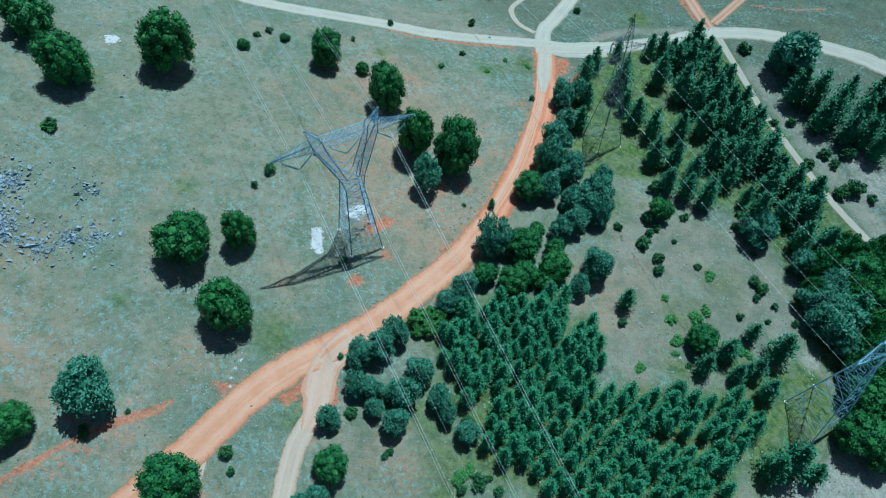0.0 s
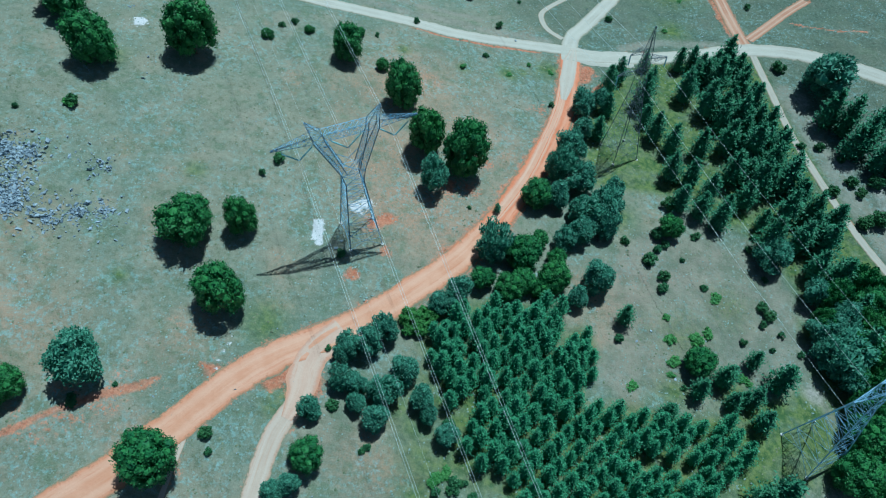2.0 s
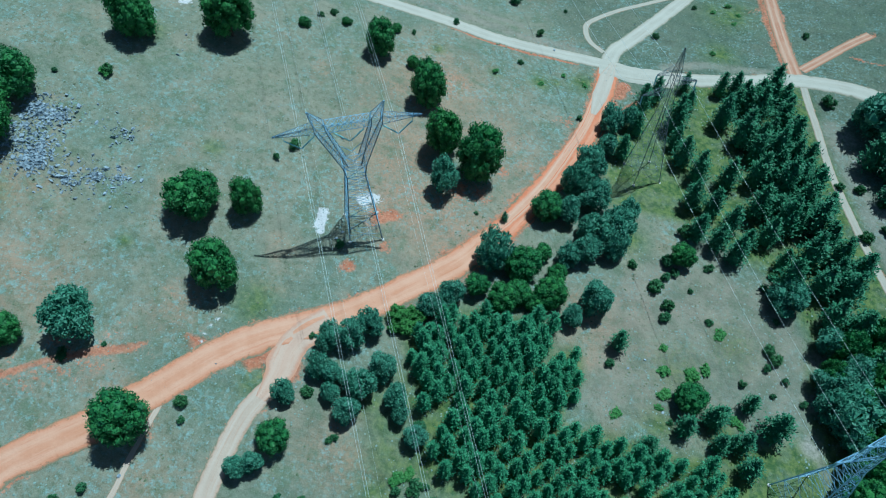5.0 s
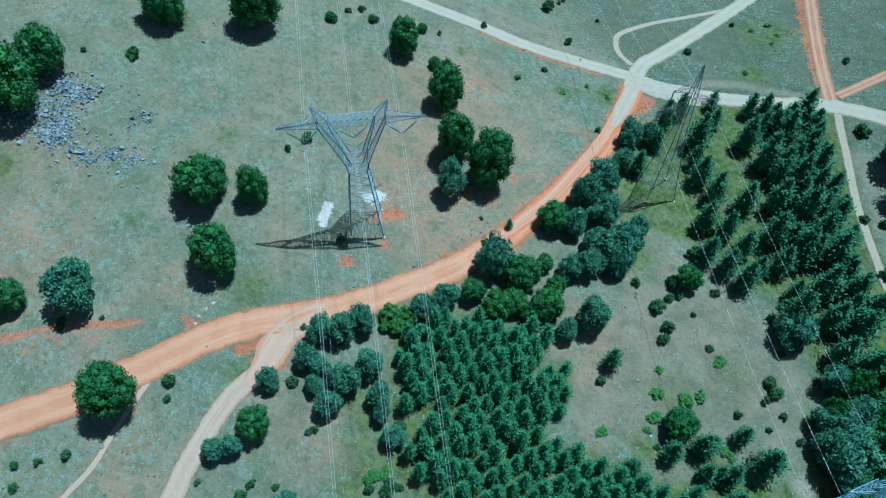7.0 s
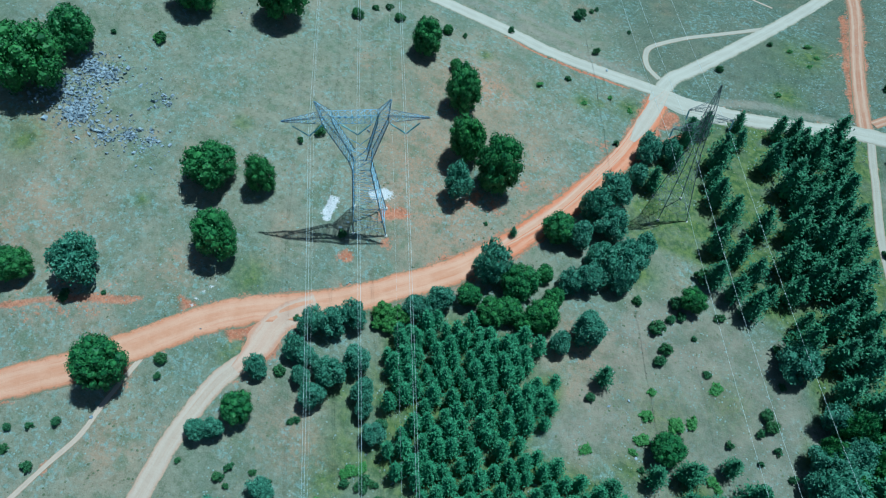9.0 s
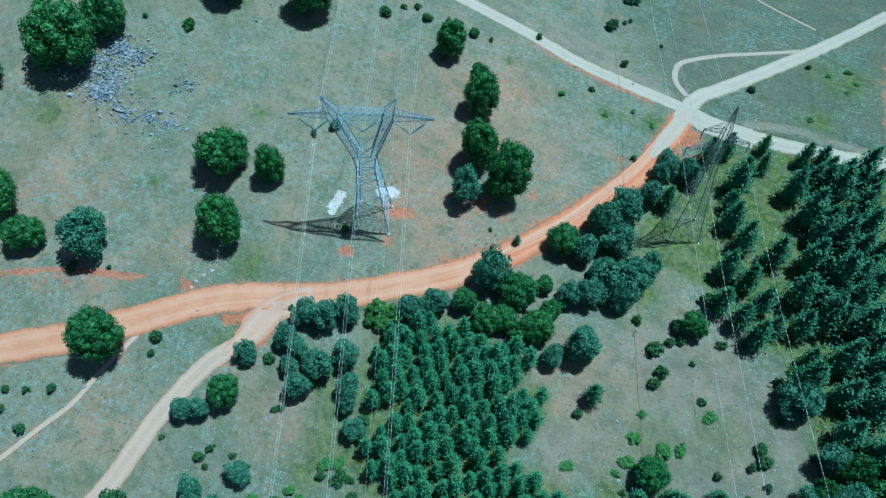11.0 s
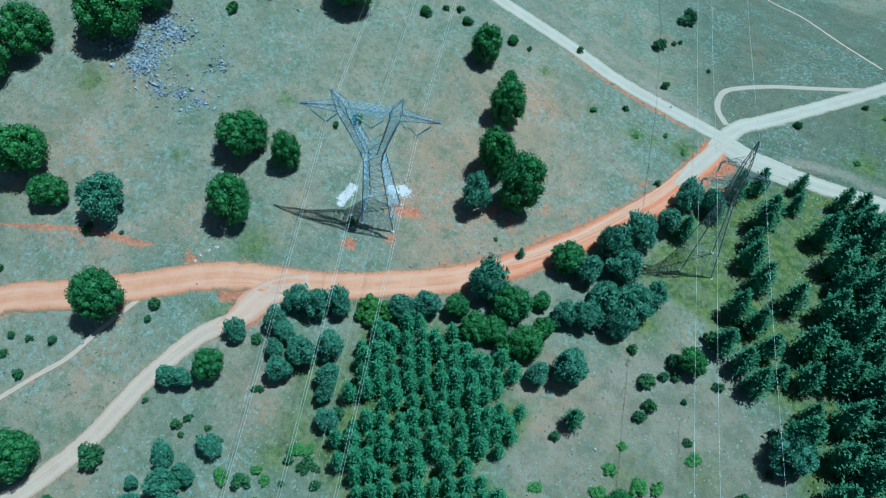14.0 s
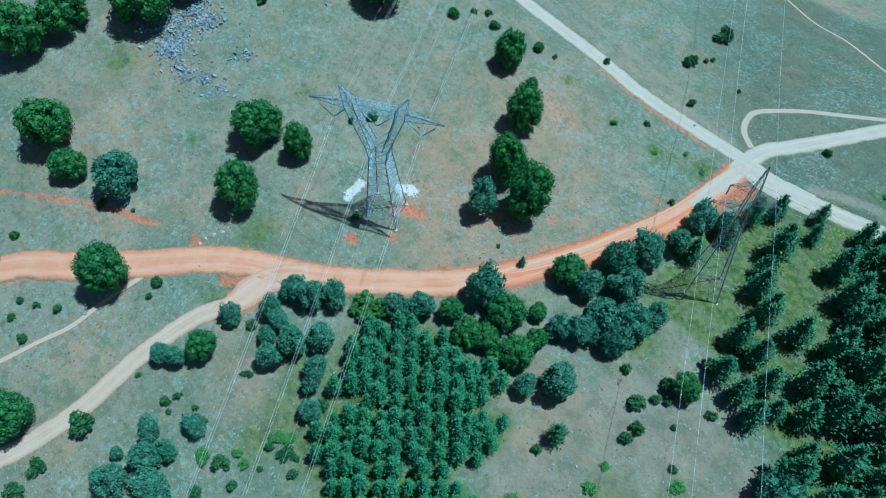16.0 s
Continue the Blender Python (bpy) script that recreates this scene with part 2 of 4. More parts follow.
def height(x, y):
    """The hillside: it falls from the stony pasture to the wood."""
    u, v = eased(x, -150, 150) / 60, (eased(y, -60, 260) - 90) / 60
    s = SLOPE
    return (s[0] + s[1] * u + s[2] * v + s[3] * u * u + s[4] * u * v + s[5] * v * v
            + s[6] * u ** 3 + s[7] * u * u * v + s[8] * u * v * v + s[9] * v ** 3)


def humps(x, y):
    """Small swells of the pasture."""
    rng = np.random.default_rng(3)
    out = 0
    for k in range(24):
        a, f, ph = rng.uniform(0, 6.28), rng.uniform(0.15, 1.3), rng.uniform(0, 6.28)
        out = out + np.sin((x * math.cos(a) + y * math.sin(a)) * f + ph) * 0.035 / f ** 0.5
    return out


def ground_at(x, y):
    return float(height(x, y))


def spline(pts, step):
    """A smooth line through the given places, cut into even steps."""
    p = np.array([pts[0]] + list(pts) + [pts[-1]], float)
    out = []
    for i in range(1, len(p) - 2):
        n = max(2, int(np.linalg.norm(p[i + 1] - p[i]) / step))
        for k in range(n):
            t = k / n
            out.append(0.5 * ((2 * p[i]) + (p[i + 1] - p[i - 1]) * t + (2 * p[i - 1] - 5 * p[i] + 4 * p[i + 1] - p[i + 2]) * t * t
                              + (3 * p[i] - p[i - 1] - 3 * p[i + 1] + p[i + 2]) * t ** 3))
    out.append(p[-2])
    return np.array(out)


# name: (places, width, material, label)
ROADS = {
    "path": ([(-39.8, 37), (-40.7, 27.9), (-41.1, 21.1), (-42.9, 15.2), (-45.1, 7.7), (-47.2, 1.5)], 0.9, PINK_ROAD, "thin worn footpath across the pasture"),
    "trail": ([(-5.6, 254.8), (10, 244.7), (22.6, 241.3), (37.7, 232.1), (51.4, 224.6)], 0.7, PINK_ROAD, "faint worn trail over the far pasture"),
    "branch": ([(-24.5, 56), (-22.5, 52), (-22.9, 46.4), (-25.4, 40.6), (-26.6, 33.1), (-27, 26.3), (-26.6, 14.9), (-28, 4.8), (-29.8, -1.3), (-32.6, -9)], 3.4, PINK_ROAD, "pale pinkish branch track running downhill"),
    "loop": ([(27.3, 167), (23.2, 170.4), (21.2, 175.5), (21.9, 181.4), (29.5, 191.4), (38.8, 199.9), (50.4, 209.7)], 1.6, LOOP_ROAD, "narrow pale side track looping off the junction"),
    "wood_edge": ([(82.5, 172.9), (83.8, 162.3), (85.5, 152.6), (87.7, 139.3), (90.5, 129.2), (94.7, 117.2), (99, 106.7), (104.6, 96.9), (107.3, 92.8), (113.9, 82.6)], 1.9, LOOP_ROAD, "pale two-wheel track along the wood edge"),
    "red_east": ([(83, 175.1), (89.3, 181.4), (96.2, 188.1), (102.7, 193.4)], 2.8, RUST_ROAD, "narrow red earth track from the crossroads"),
    "red_north": ([(81.6, 170.6), (79, 184.7), (76.9, 203.6), (75, 230.3), (72.2, 251.1)], 3.5, RUST_ROAD, "broad red earth road leaving the crossroads"),
    "rise": ([(3, 81.8), (9.7, 91.6), (13.8, 99.2), (19.4, 112), (24.3, 125.2), (27.4, 136.4), (28.7, 147.5), (29.4, 159.2)], 5.4, ORANGE_ROAD, "vivid orange earth road climbing to the junction"),
    "main": ([(-61.3, 17.2), (-57.2, 22.7), (-50, 29.3), (-41, 39.7), (-35.1, 47.2), (-28.3, 53.8), (-21.3, 58.7), (-14.2, 63.9), (-5.7, 72.3), (3, 81.8), (9.7, 91.6)], 5.4, RED_ROAD, "rutted orange-red earth road across the pasture"),
    "flare": ([(-24, 43.2), (-22.6, 48.3), (-22.3, 53.4), (-20.6, 57.4), (-17.2, 61.6)], 5.2, FLARE_ROAD, "worn earth flare where the branch track joins"),
    "climb": ([(8.7, 91.3), (12.8, 99.0), (18.0, 110.0), (22.7, 124.3), (25.8, 136.1), (27.3, 147.2), (28.3, 155.0), (29.6, 163)], 2.5, WORN_ROAD, "pale worn wheel tracks on the red road"),
    "north": ([(28.9, 161.6), (30.6, 169.6), (35, 177.1), (47, 199.5), (53, 211), (62, 229), (70, 246)], 4.4, PALE_ROAD, "pale gravel road curving up the hill"),
    "white": ([(-61.4, 160.5), (-48.2, 159.3), (-19.9, 160.5), (-2.6, 159.6), (13.7, 160.6), (28.9, 161.6)], 4.4, PALE_ROAD, "pale gravel road with worn wheel tracks"),
    "east": ([(29.4, 159.2), (42.4, 161.1), (60.1, 164.8), (74.4, 168.9), (81.3, 170.3), (93.2, 169.6), (103.8, 166.3), (110.9, 162.7), (120.4, 157.2), (126.3, 152.3), (137.4, 143.5)], 5, PALE_ROAD, "pale rutted gravel road past the wood"),
    "apron": ([(26.6, 159.9), (30.5, 160.0), (36, 159.6), (41, 160.2), (47, 161.6)], 6.4, GRAVEL_FIELD, "broad pale gravel apron of the road junction"),
    "throat": ([(27.0, 139), (27.9, 146), (28.7, 152), (29.2, 156), (30, 160), (30.4, 163)], 3.8, THROAT_ROAD, "pale worn earth where the red road meets gravel"),
}


def away(x, y, line):
    """Distance of each place from a line of places."""
    best = np.full(x.shape, 1e9)
    for (ax, ay), (bx, by) in zip(line[:-1], line[1:]):
        dx, dy = bx - ax, by - ay
        w = np.clip(((x - ax) * dx + (y - ay) * dy) / (dx * dx + dy * dy + 1e-9), 0, 1)
        best = np.minimum(best, (x - ax - w * dx) ** 2 + (y - ay - w * dy) ** 2)
    return np.sqrt(best)


def inside(x, y, ring):
    hit = np.zeros(np.shape(x), bool)
    for (ax, ay), (bx, by) in zip(ring, ring[1:] + ring[:1]):
        hit ^= ((ay > y) != (by > y)) & (x < (bx - ax) * (y - ay) / (by - ay + 1e-12) + ax)
    return hit


PINE_STAND = [(-1, 62), (7.6, 72.2), (14.2, 73.5), (23.8, 73), (26.3, 68.1), (30.8, 70.6), (32.3, 65.7), (29.5, 59.4), (29.8, 54.8), (35.4, 55.3), (45, 56.2), (51.5, 55), (60, 57.4), (65.3, 53.8), (63.2, 48), (56.3, 41.8), (53.9, 36.4), (47.2, 31.4), (33.7, 28), (23.8, 32.9), (17.8, 35.6), (11.8, 39), (6.7, 42.3), (4.3, 47.2), (3.3, 54.5)]
DARK_STAND = [(84.7, 88.3), (92.5, 93.3), (100.2, 95.3), (105.6, 91.1), (108, 77.1), (96.2, 44), (83.1, 44.2), (86.1, 55.7), (87.5, 64.2), (81.4, 70.1)]
CLEARING = [(35.7, 90.7), (44.2, 101.4), (62.8, 101.8), (72.3, 99.5), (81, 89.3), (81.5, 76.5), (80.6, 68.5), (75.4, 64.3), (62.1, 63.3), (49, 60.9), (30.2, 56.9), (32.6, 66.8), (34, 77.4)]
LUSH_WOOD = [(33.8, 132.1), (45.7, 160.5), (59.8, 164.4), (81.5, 170.2), (87.5, 141.4), (95.4, 114.6), (101.7, 96.8), (99.4, 72.4), (80.7, 47.1), (61.4, 39.6), (61, 58.3), (78.5, 65.8), (82.4, 89.4), (76, 103.1), (51.9, 112.8), (32.9, 112.1)]
SPOIL = [(-37.6, 49.5, 0.5), (-37.5, 51.3, 0.5), (-37.0, 53.0, 0.5), (-36.6, 54.8, 0.5), (-36.2, 56.3, 0.5), (-25.2, 79.4, 1.3), (-25.9, 81.0, 1.7), (-26.0, 82.4, 1.7), (-26.2, 83.9, 1.6), (-19.4, 89.9, 1.8), (-17.8, 91.6, 1.7), (-77.21, 130.27, 2)]
RED_EARTH = [(-14.5, 87.4, 2.4, 0.85), (-12.6, 88.8, 2.4, 0.85), (-17.4, 73.8, 2.2, 0.8), (-11.5, 80.5, 2.2, 0.55), (-0.3, 101.5, 3.0, 0.55), (4.9, 102.0, 3.4, 0.5), (8.0, 110.5, 2.6, 0.5), (-41.0, 33.5, 3.0, 0.6), (32.4, 150, 3.4, 0.95), (34.0, 153.2, 2.8, 0.9), (30.8, 145, 3.0, 0.95), (-38.5, 48.8, 2.9, 0.58), (-15.9, 84.6, 2.61, 0.43), (6.2, 105.4, 5.8, 0.3), (20.9, 132.7, 5.8, 0.36), (71.1, 201.8, 4.35, 0.43), (74.5, 215.8, 5.8, 0.43), (-63.2, 38.2, 5.8, 0.36), (-55.1, 41.6, 8.7, 0.36), (-57.6, 38.6, 7.25, 0.45), (-64.1, 34.6, 5.8, 0.43), (-28.6, 50.2, 5.08, 0.43), (-46.6, 56.2, 2.9, 0.4), (-41.1, 36.3, 3.62, 0.47), (28.5, 145, 4.35, 0.5), (28.7, 151.1, 4.35, 0.5), (1.3, 101.6, 5.8, 0.36)]
SCREE = [(-83.1, 85, 1.6, 150), (-87.3, 84.8, 1.6, 120), (-81.7, 75.8, 2.0, 160), (-81.3, 72.6, 1.6, 110), (-73.7, 71.7, 1.3, 60), (-69.6, 74.5, 1.0, 50), (-65.1, 75.8, 1.1, 45), (-69.7, 86.2, 1.6, 35), (-86.2, 82.4, 3, 230), (-85.4, 77.6, 3, 260), (-84.3, 83.6, 3, 200), (-87.3, 73, 3, 170), (-79.8, 73.5, 3, 240), (-72.8, 72.9, 3, 100), (-64.3, 74.8, 3, 60), (-69.2, 74.3, 3, 70), (-86.6, 86.8, 3, 110), (-88.5, 77.4, 3, 170), (-70.1, 86.7, 3, 45)]
BANKS = [([(-66.5, 33.1), (-62.2, 36.8), (-56.6, 40.4), (-48.1, 44.4)], 1.3, 0.62), ([(-76.5, 26.1), (-63.4, 36), (-56.4, 41.1), (-46.4, 46.2)], 1, 0.6), ([(-37.7, 47.6), (-30.9, 54.2), (-22.5, 61), (-15.3, 66.1), (-6.6, 74.2), (-1.4, 79.9), (4.7, 87.3)], 1.0, 0.82), ([(-17, 158.6), (-6.6, 157.0), (2.7, 156.8), (12.4, 157.4), (20.6, 158.4)], 0.9, 0.8), ([(-28, 49.2), (-24.2, 53), (-20.7, 50.5), (-21.3, 47.8)], 3.2, 0.7), ([(96.6, 182.8), (107.4, 179.1), (117, 178.3)], 0.7, 0.6), ([(38.5, 148.2), (31.4, 138.7), (27.9, 125.3)], 1.6, 0.75), ([(71.9, 225.9), (74.6, 199.9), (78.1, 179.4)], 2.2, 0.62), ([(-40.2, 49.8), (-37.1, 49.5), (-37.3, 47)], 1.2, 0.66)]
BLUSH = [(-9, 95, 14, 0.9), (0, 89, 10, 0.7), (-14, 132, 14, 0.8), (-16, 107, 12, 0.8), (2, 118, 14, 0.6), (-18, 122, 12, 0.5), (-74, 49, 12, 0.55), (-84, 66, 7, 0.5), (-44, 54, 6, 0.6), (-10, 38, 7, 0.5), (33, 78, 10, 0.5), (-36, 22, 6, 0.5), (-52, 76, 6, 0.4)]
THYME = [(-31, 40, 7, 0.9), (-38, 30, 6, 0.7), (-3, 22, 10, 0.9), (-7, 34, 7, 0.6), (3, 12, 9, 0.8), (-12, 8, 8, 0.6), (-52, 20, 12, 0.6), (14, 150, 9, 0.9), (4, 145, 10, 0.7), (20, 138, 8, 0.5), (8, 122, 10, 0.5), (-25, 87, 7, 0.9), (-22, 93, 6, 0.7), (-62, 33, 9, 0.6), (52, 76, 7, 0.6), (58, 70, 5, 0.5), (-58, 62, 9, 0.5), (-16, 70, 8, 0.5), (-3, 96, 8, 0.6), (68, 200, 9, 0.7)]
BARE = [(81, 40, 8), (73, 37, 6), (90, 36, 9), (112, 114, 6), (109, 121, 4), (82.5, 85, 2.4), (81.8, 75, 2.6), (80.5, 66, 2.6), (93, 150, 3), (96, 143, 3), (100, 128, 3)]
GREEN_SPOTS = [(-0.4, 144.8, 1.6), (15.4, 147.8, 1.8), (-16.6, 146.4, 2.0), (-5.4, 49.1, 3.5), (-8.2, 66.7, 2.2), (63.41, 199.14, 8), (60.39, 177.61, 5), (22.68, 150.08, 4), (11.93, 145.97, 3), (-31.79, 60.04, 4), (-25.91, 45.51, 3), (-86.53, 63.19, 4), (-78.25, 115.78, 3), (2.1, 52.23, 5), (7.96, 41.7, 5), (39.69, 102.29, 4), (63.75, 82.74, 5), (52.52, 73.86, 6), (62.82, 63.49, 5), (49.58, 61.98, 4), (-58.62, 63.23, 1.5), (-52.58, 90.31, 2), (0.45, 34.1, 4), (2.55, 41.3, 6), (2.62, 53.66, 6), (-0.68, 45.77, 4), (11.88, 40.37, 5), (57.88, 135.75, 6), (63.38, 125.46, 6), (48.09, 127.17, 5), (40.59, 116.1, 4)]
VERGES = [([(-46.4, 165.5), (-21.3, 165.8), (2.5, 164.8), (22.2, 164.3)], 1.8), ([(-38.2, 171.3), (-17.1, 170.8), (2.9, 169.8)], 1), ([(44.7, 166.2), (59.4, 171.4), (74.2, 171.9)], 1.6), ([(88.8, 152.6), (94.7, 133.3), (100.5, 116.5), (109.2, 98.7)], 3), ([(78.7, 76.3), (79.6, 69.7), (81.2, 66), (83.7, 61.2)], 1.3)]


def build_ground():
    def axis(lo, hi, step, far):
        core = np.arange(lo, hi + step / 2, step)
        out = step * 1.35 ** np.arange(1, 30)
        out = np.cumsum(out)
        out = out[out < far]
        return np.concatenate([(lo - out)[::-1], core, hi + out])

    xs, ys = axis(-130, 142, 0.72, 3000), axis(-18, 250, 0.72, 3000)
    X, Y = np.meshgrid(xs, ys)
    Z = height(X, Y)
    x, y = X.ravel(), Y.ravel()
    near = (x > -140) & (x < 150) & (y > -25) & (y < 260)
    road = np.full(x.shape, 1e9)
    soil = np.zeros(x.shape)
    xn, yn = x[near], y[near]
    for name, (pts, width, mat, label) in ROADS.items():
        d = away(xn, yn, spline(pts, 4.0)) - width / 2
        road[near] = np.minimum(road[near], d)
        reach = {"main": 2.0, "rise": 2.6, "branch": 1.0, "red_north": 2.2, "red_east": 1.0, "white": 0.9, "east": 1.2}.get(name, 0.5)
        weight = {"main": 0.5, "rise": 0.62, "red_north": 0.6, "white": 0.36}.get(name, 0.42)
        soil[near] = np.maximum(soil[near], weight * np.clip(1 - d / reach, 0, 1))
    for px, py, r, w in RED_EARTH:
        d = np.hypot(xn - px, yn - py) / r
        soil[near] = np.maximum(soil[near], w * np.exp(-d ** 2))
    chalk = np.zeros(x.shape)
    for px, py, r in SPOIL:
        chalk[near] = np.maximum(chalk[near], np.exp(-(np.hypot(xn - px, yn - py) / r) ** 2))
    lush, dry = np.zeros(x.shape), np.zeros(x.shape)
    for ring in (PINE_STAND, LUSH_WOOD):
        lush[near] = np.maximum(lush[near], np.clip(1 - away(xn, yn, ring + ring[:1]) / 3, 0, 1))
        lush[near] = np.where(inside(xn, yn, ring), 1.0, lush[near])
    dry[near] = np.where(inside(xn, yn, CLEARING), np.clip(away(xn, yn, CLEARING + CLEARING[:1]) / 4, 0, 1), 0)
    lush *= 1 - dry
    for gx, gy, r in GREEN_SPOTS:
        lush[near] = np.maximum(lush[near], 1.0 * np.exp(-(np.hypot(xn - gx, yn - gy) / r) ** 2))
    blush, thyme, bare = np.zeros(x.shape), np.zeros(x.shape), np.zeros(x.shape)
    for field, spots in ((blush, BLUSH), (thyme, THYME)):
        for gx, gy, r, w in spots:
            field[near] = np.maximum(field[near], w * np.exp(-(np.hypot(xn - gx, yn - gy) / r) ** 2))
    for gx, gy, r in BARE:
        bare[near] = np.maximum(bare[near], np.exp(-(np.hypot(xn - gx, yn - gy) / r) ** 4))
    # spoil banks, gullies and verges
    for line, reach, w in BANKS:
        soil[near] = np.maximum(soil[near], w * np.clip(1.25 - away(xn, yn, spline(line, 3.0)) / reach, 0, 1))
    for line, reach in VERGES:
        band = np.clip(1.4 - away(xn, yn, spline(line, 3.0)) / reach, 0, 1)
        dry[near] = np.maximum(dry[near], band)
        bare[near] = np.maximum(bare[near], 0.25 * band)
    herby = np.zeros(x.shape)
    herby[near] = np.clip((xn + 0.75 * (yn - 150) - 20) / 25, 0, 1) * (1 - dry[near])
    # small humps, none under the roads
    bump = humps(x, y)
    free = np.clip(road / 2.0, 0, 1)
    z = Z.ravel() + bump * free * near
    me = bpy.data.meshes.new("ground")
    nx, ny = len(xs), len(ys)
    idx = np.arange(nx * ny).reshape(ny, nx)
    quads = np.stack([idx[:-1, :-1], idx[:-1, 1:], idx[1:, 1:], idx[1:, :-1]], -1).reshape(-1, 4)
    me.vertices.add(nx * ny)
    me.vertices.foreach_set("co", np.stack([x, y, z], -1).astype(np.float32).ravel())
    me.loops.add(quads.size)
    me.loops.foreach_set("vertex_index", quads.astype(np.int32).ravel())
    me.polygons.add(len(quads))
    me.polygons.foreach_set("loop_start", (np.arange(len(quads)) * 4).astype(np.int32))
    me.polygons.foreach_set("use_smooth", np.ones(len(quads), bool))
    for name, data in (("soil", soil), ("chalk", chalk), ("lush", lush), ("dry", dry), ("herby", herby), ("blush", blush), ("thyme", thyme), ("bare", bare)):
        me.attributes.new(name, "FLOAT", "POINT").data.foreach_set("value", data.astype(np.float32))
    me.materials.append(MEADOW)
    me.update()
    me.validate()
    return tagged(new("ground", me), "dry stony hillside pasture with herbs and red earth", "ground", kind="structure")


def mesh_from(name, verts, faces, mats, smooth=False, which=None):
    me = bpy.data.meshes.new(name)
    me.from_pydata([tuple(v) for v in verts], [], [tuple(f) for f in faces])
    for m in mats:
        me.materials.append(m)
    if smooth:
        me.polygons.foreach_set("use_smooth", np.ones(len(me.polygons), bool))
    if which is not None:
        me.polygons.foreach_set("material_index", np.asarray(which, np.int32))
    me.update()
    return me


def build_road(name, pts, width, mat, label, lift):
    line = spline(pts, 0.8)
    tang = np.gradient(line, axis=0)
    tang /= np.linalg.norm(tang, axis=1)[:, None] + 1e-9
    side = np.stack([tang[:, 1], -tang[:, 0]], -1)
    cuts = np.array([-1.0, -0.85, -0.6, -0.42, -0.2, 0, 0.2, 0.42, 0.6, 0.85, 1.0])
    verts, faces, across, along = [], [], [], []
    run = np.concatenate([[0], np.cumsum(np.linalg.norm(np.diff(line, axis=0), axis=1))])
    for i, (p, s) in enumerate(zip(line, side)):
        free = run[i] if name == "road_flare" else min(run[i], run[-1] - run[i])
        fade = min(1.0, 0.35 + 0.65 * free / 7.0) if name in ("road_climb", "road_throat", "road_flare") else 1.0
        jl = fade * (1 + 0.10 * noise.noise((p[0] * 0.35, p[1] * 0.35, 1.0)) + 0.07 * noise.noise((p[0] * 1.3, p[1] * 1.3, 4.0)))
        jr = fade * (1 + 0.10 * noise.noise((p[0] * 0.35, p[1] * 0.35, 9.0)) + 0.07 * noise.noise((p[0] * 1.3, p[1] * 1.3, 7.0)))
        for c in cuts:
            q = p + s * c * width / 2 * (jl if c < 0 else jr)
            dip = -0.05 if abs(abs(c) - 0.42) < 0.03 else 0.0
            edge = -lift - 0.04 if abs(c) == 1 else 0.0
            verts.append((q[0], q[1], ground_at(q[0], q[1]) + lift + dip * 0.6 + edge))
            across.append(c)
            along.append(run[i])
    n = len(cuts)
    for i in range(len(line) - 1):
        for j in range(n - 1):
            a = i * n + j
            faces.append((a, a + 1, a + n + 1, a + n))
    me = mesh_from(name, verts, faces, [mat], True)
    me.attributes.new("across", "FLOAT", "POINT").data.foreach_set("value", np.array(across, np.float32))
    me.attributes.new("along", "FLOAT", "POINT").data.foreach_set("value", np.array(along, np.float32))
    if me.polygons[0].normal.z < 0:
        me.flip_normals()
    return tagged(new(name, me), label, "road", kind="structure")


build_ground()
for i, (name, (pts, width, mat, label)) in enumerate(ROADS.items()):
    build_road("road_" + name, pts, width * 1.18, mat, label, 0.05 + 0.006 * i)


# ---- things: helpers ----
def thing(name, m, label, category, group=""):
    ob = new(name)
    ob.matrix_world = m
    return tagged(ob, label, category, group)


def part(name, me, parent, label=""):
    ob = new(name, me)
    ob.parent = parent
    return tagged(ob, label)


class Solid:
    """Collects beams, rods and blocks for one part."""

    def __init__(self):
        self.v, self.f, self.tone = [], [], []

    def beam(self, a, b, w, sides=4, w2=None, tone=0):
        a, b = Vector(a), Vector(b)
        d = (b - a).normalized()
        x = d.orthogonal().normalized()
        y = d.cross(x)
        w2 = w if w2 is None else w2
        k = len(self.v)
        for p, r in ((a, w), (b, w2)):
            for i in range(sides):
                t = 2 * math.pi * (i + 0.5) / sides
                self.v.append(p + (x * math.cos(t) + y * math.sin(t)) * r * 0.71)
        for i in range(sides):
            j = (i + 1) % sides
            self.f.append((k + i, k + j, k + sides + j, k + sides + i))
        self.f.append(tuple(k + i for i in reversed(range(sides))))
        self.f.append(tuple(k + sides + i for i in range(sides)))
        self.tone += [tone] * (sides + 2)

    def mesh(self, name, mat, smooth=False, second=None):
        return mesh_from(name, self.v, self.f, [mat, second] if second else [mat], smooth, self.tone if second else None)


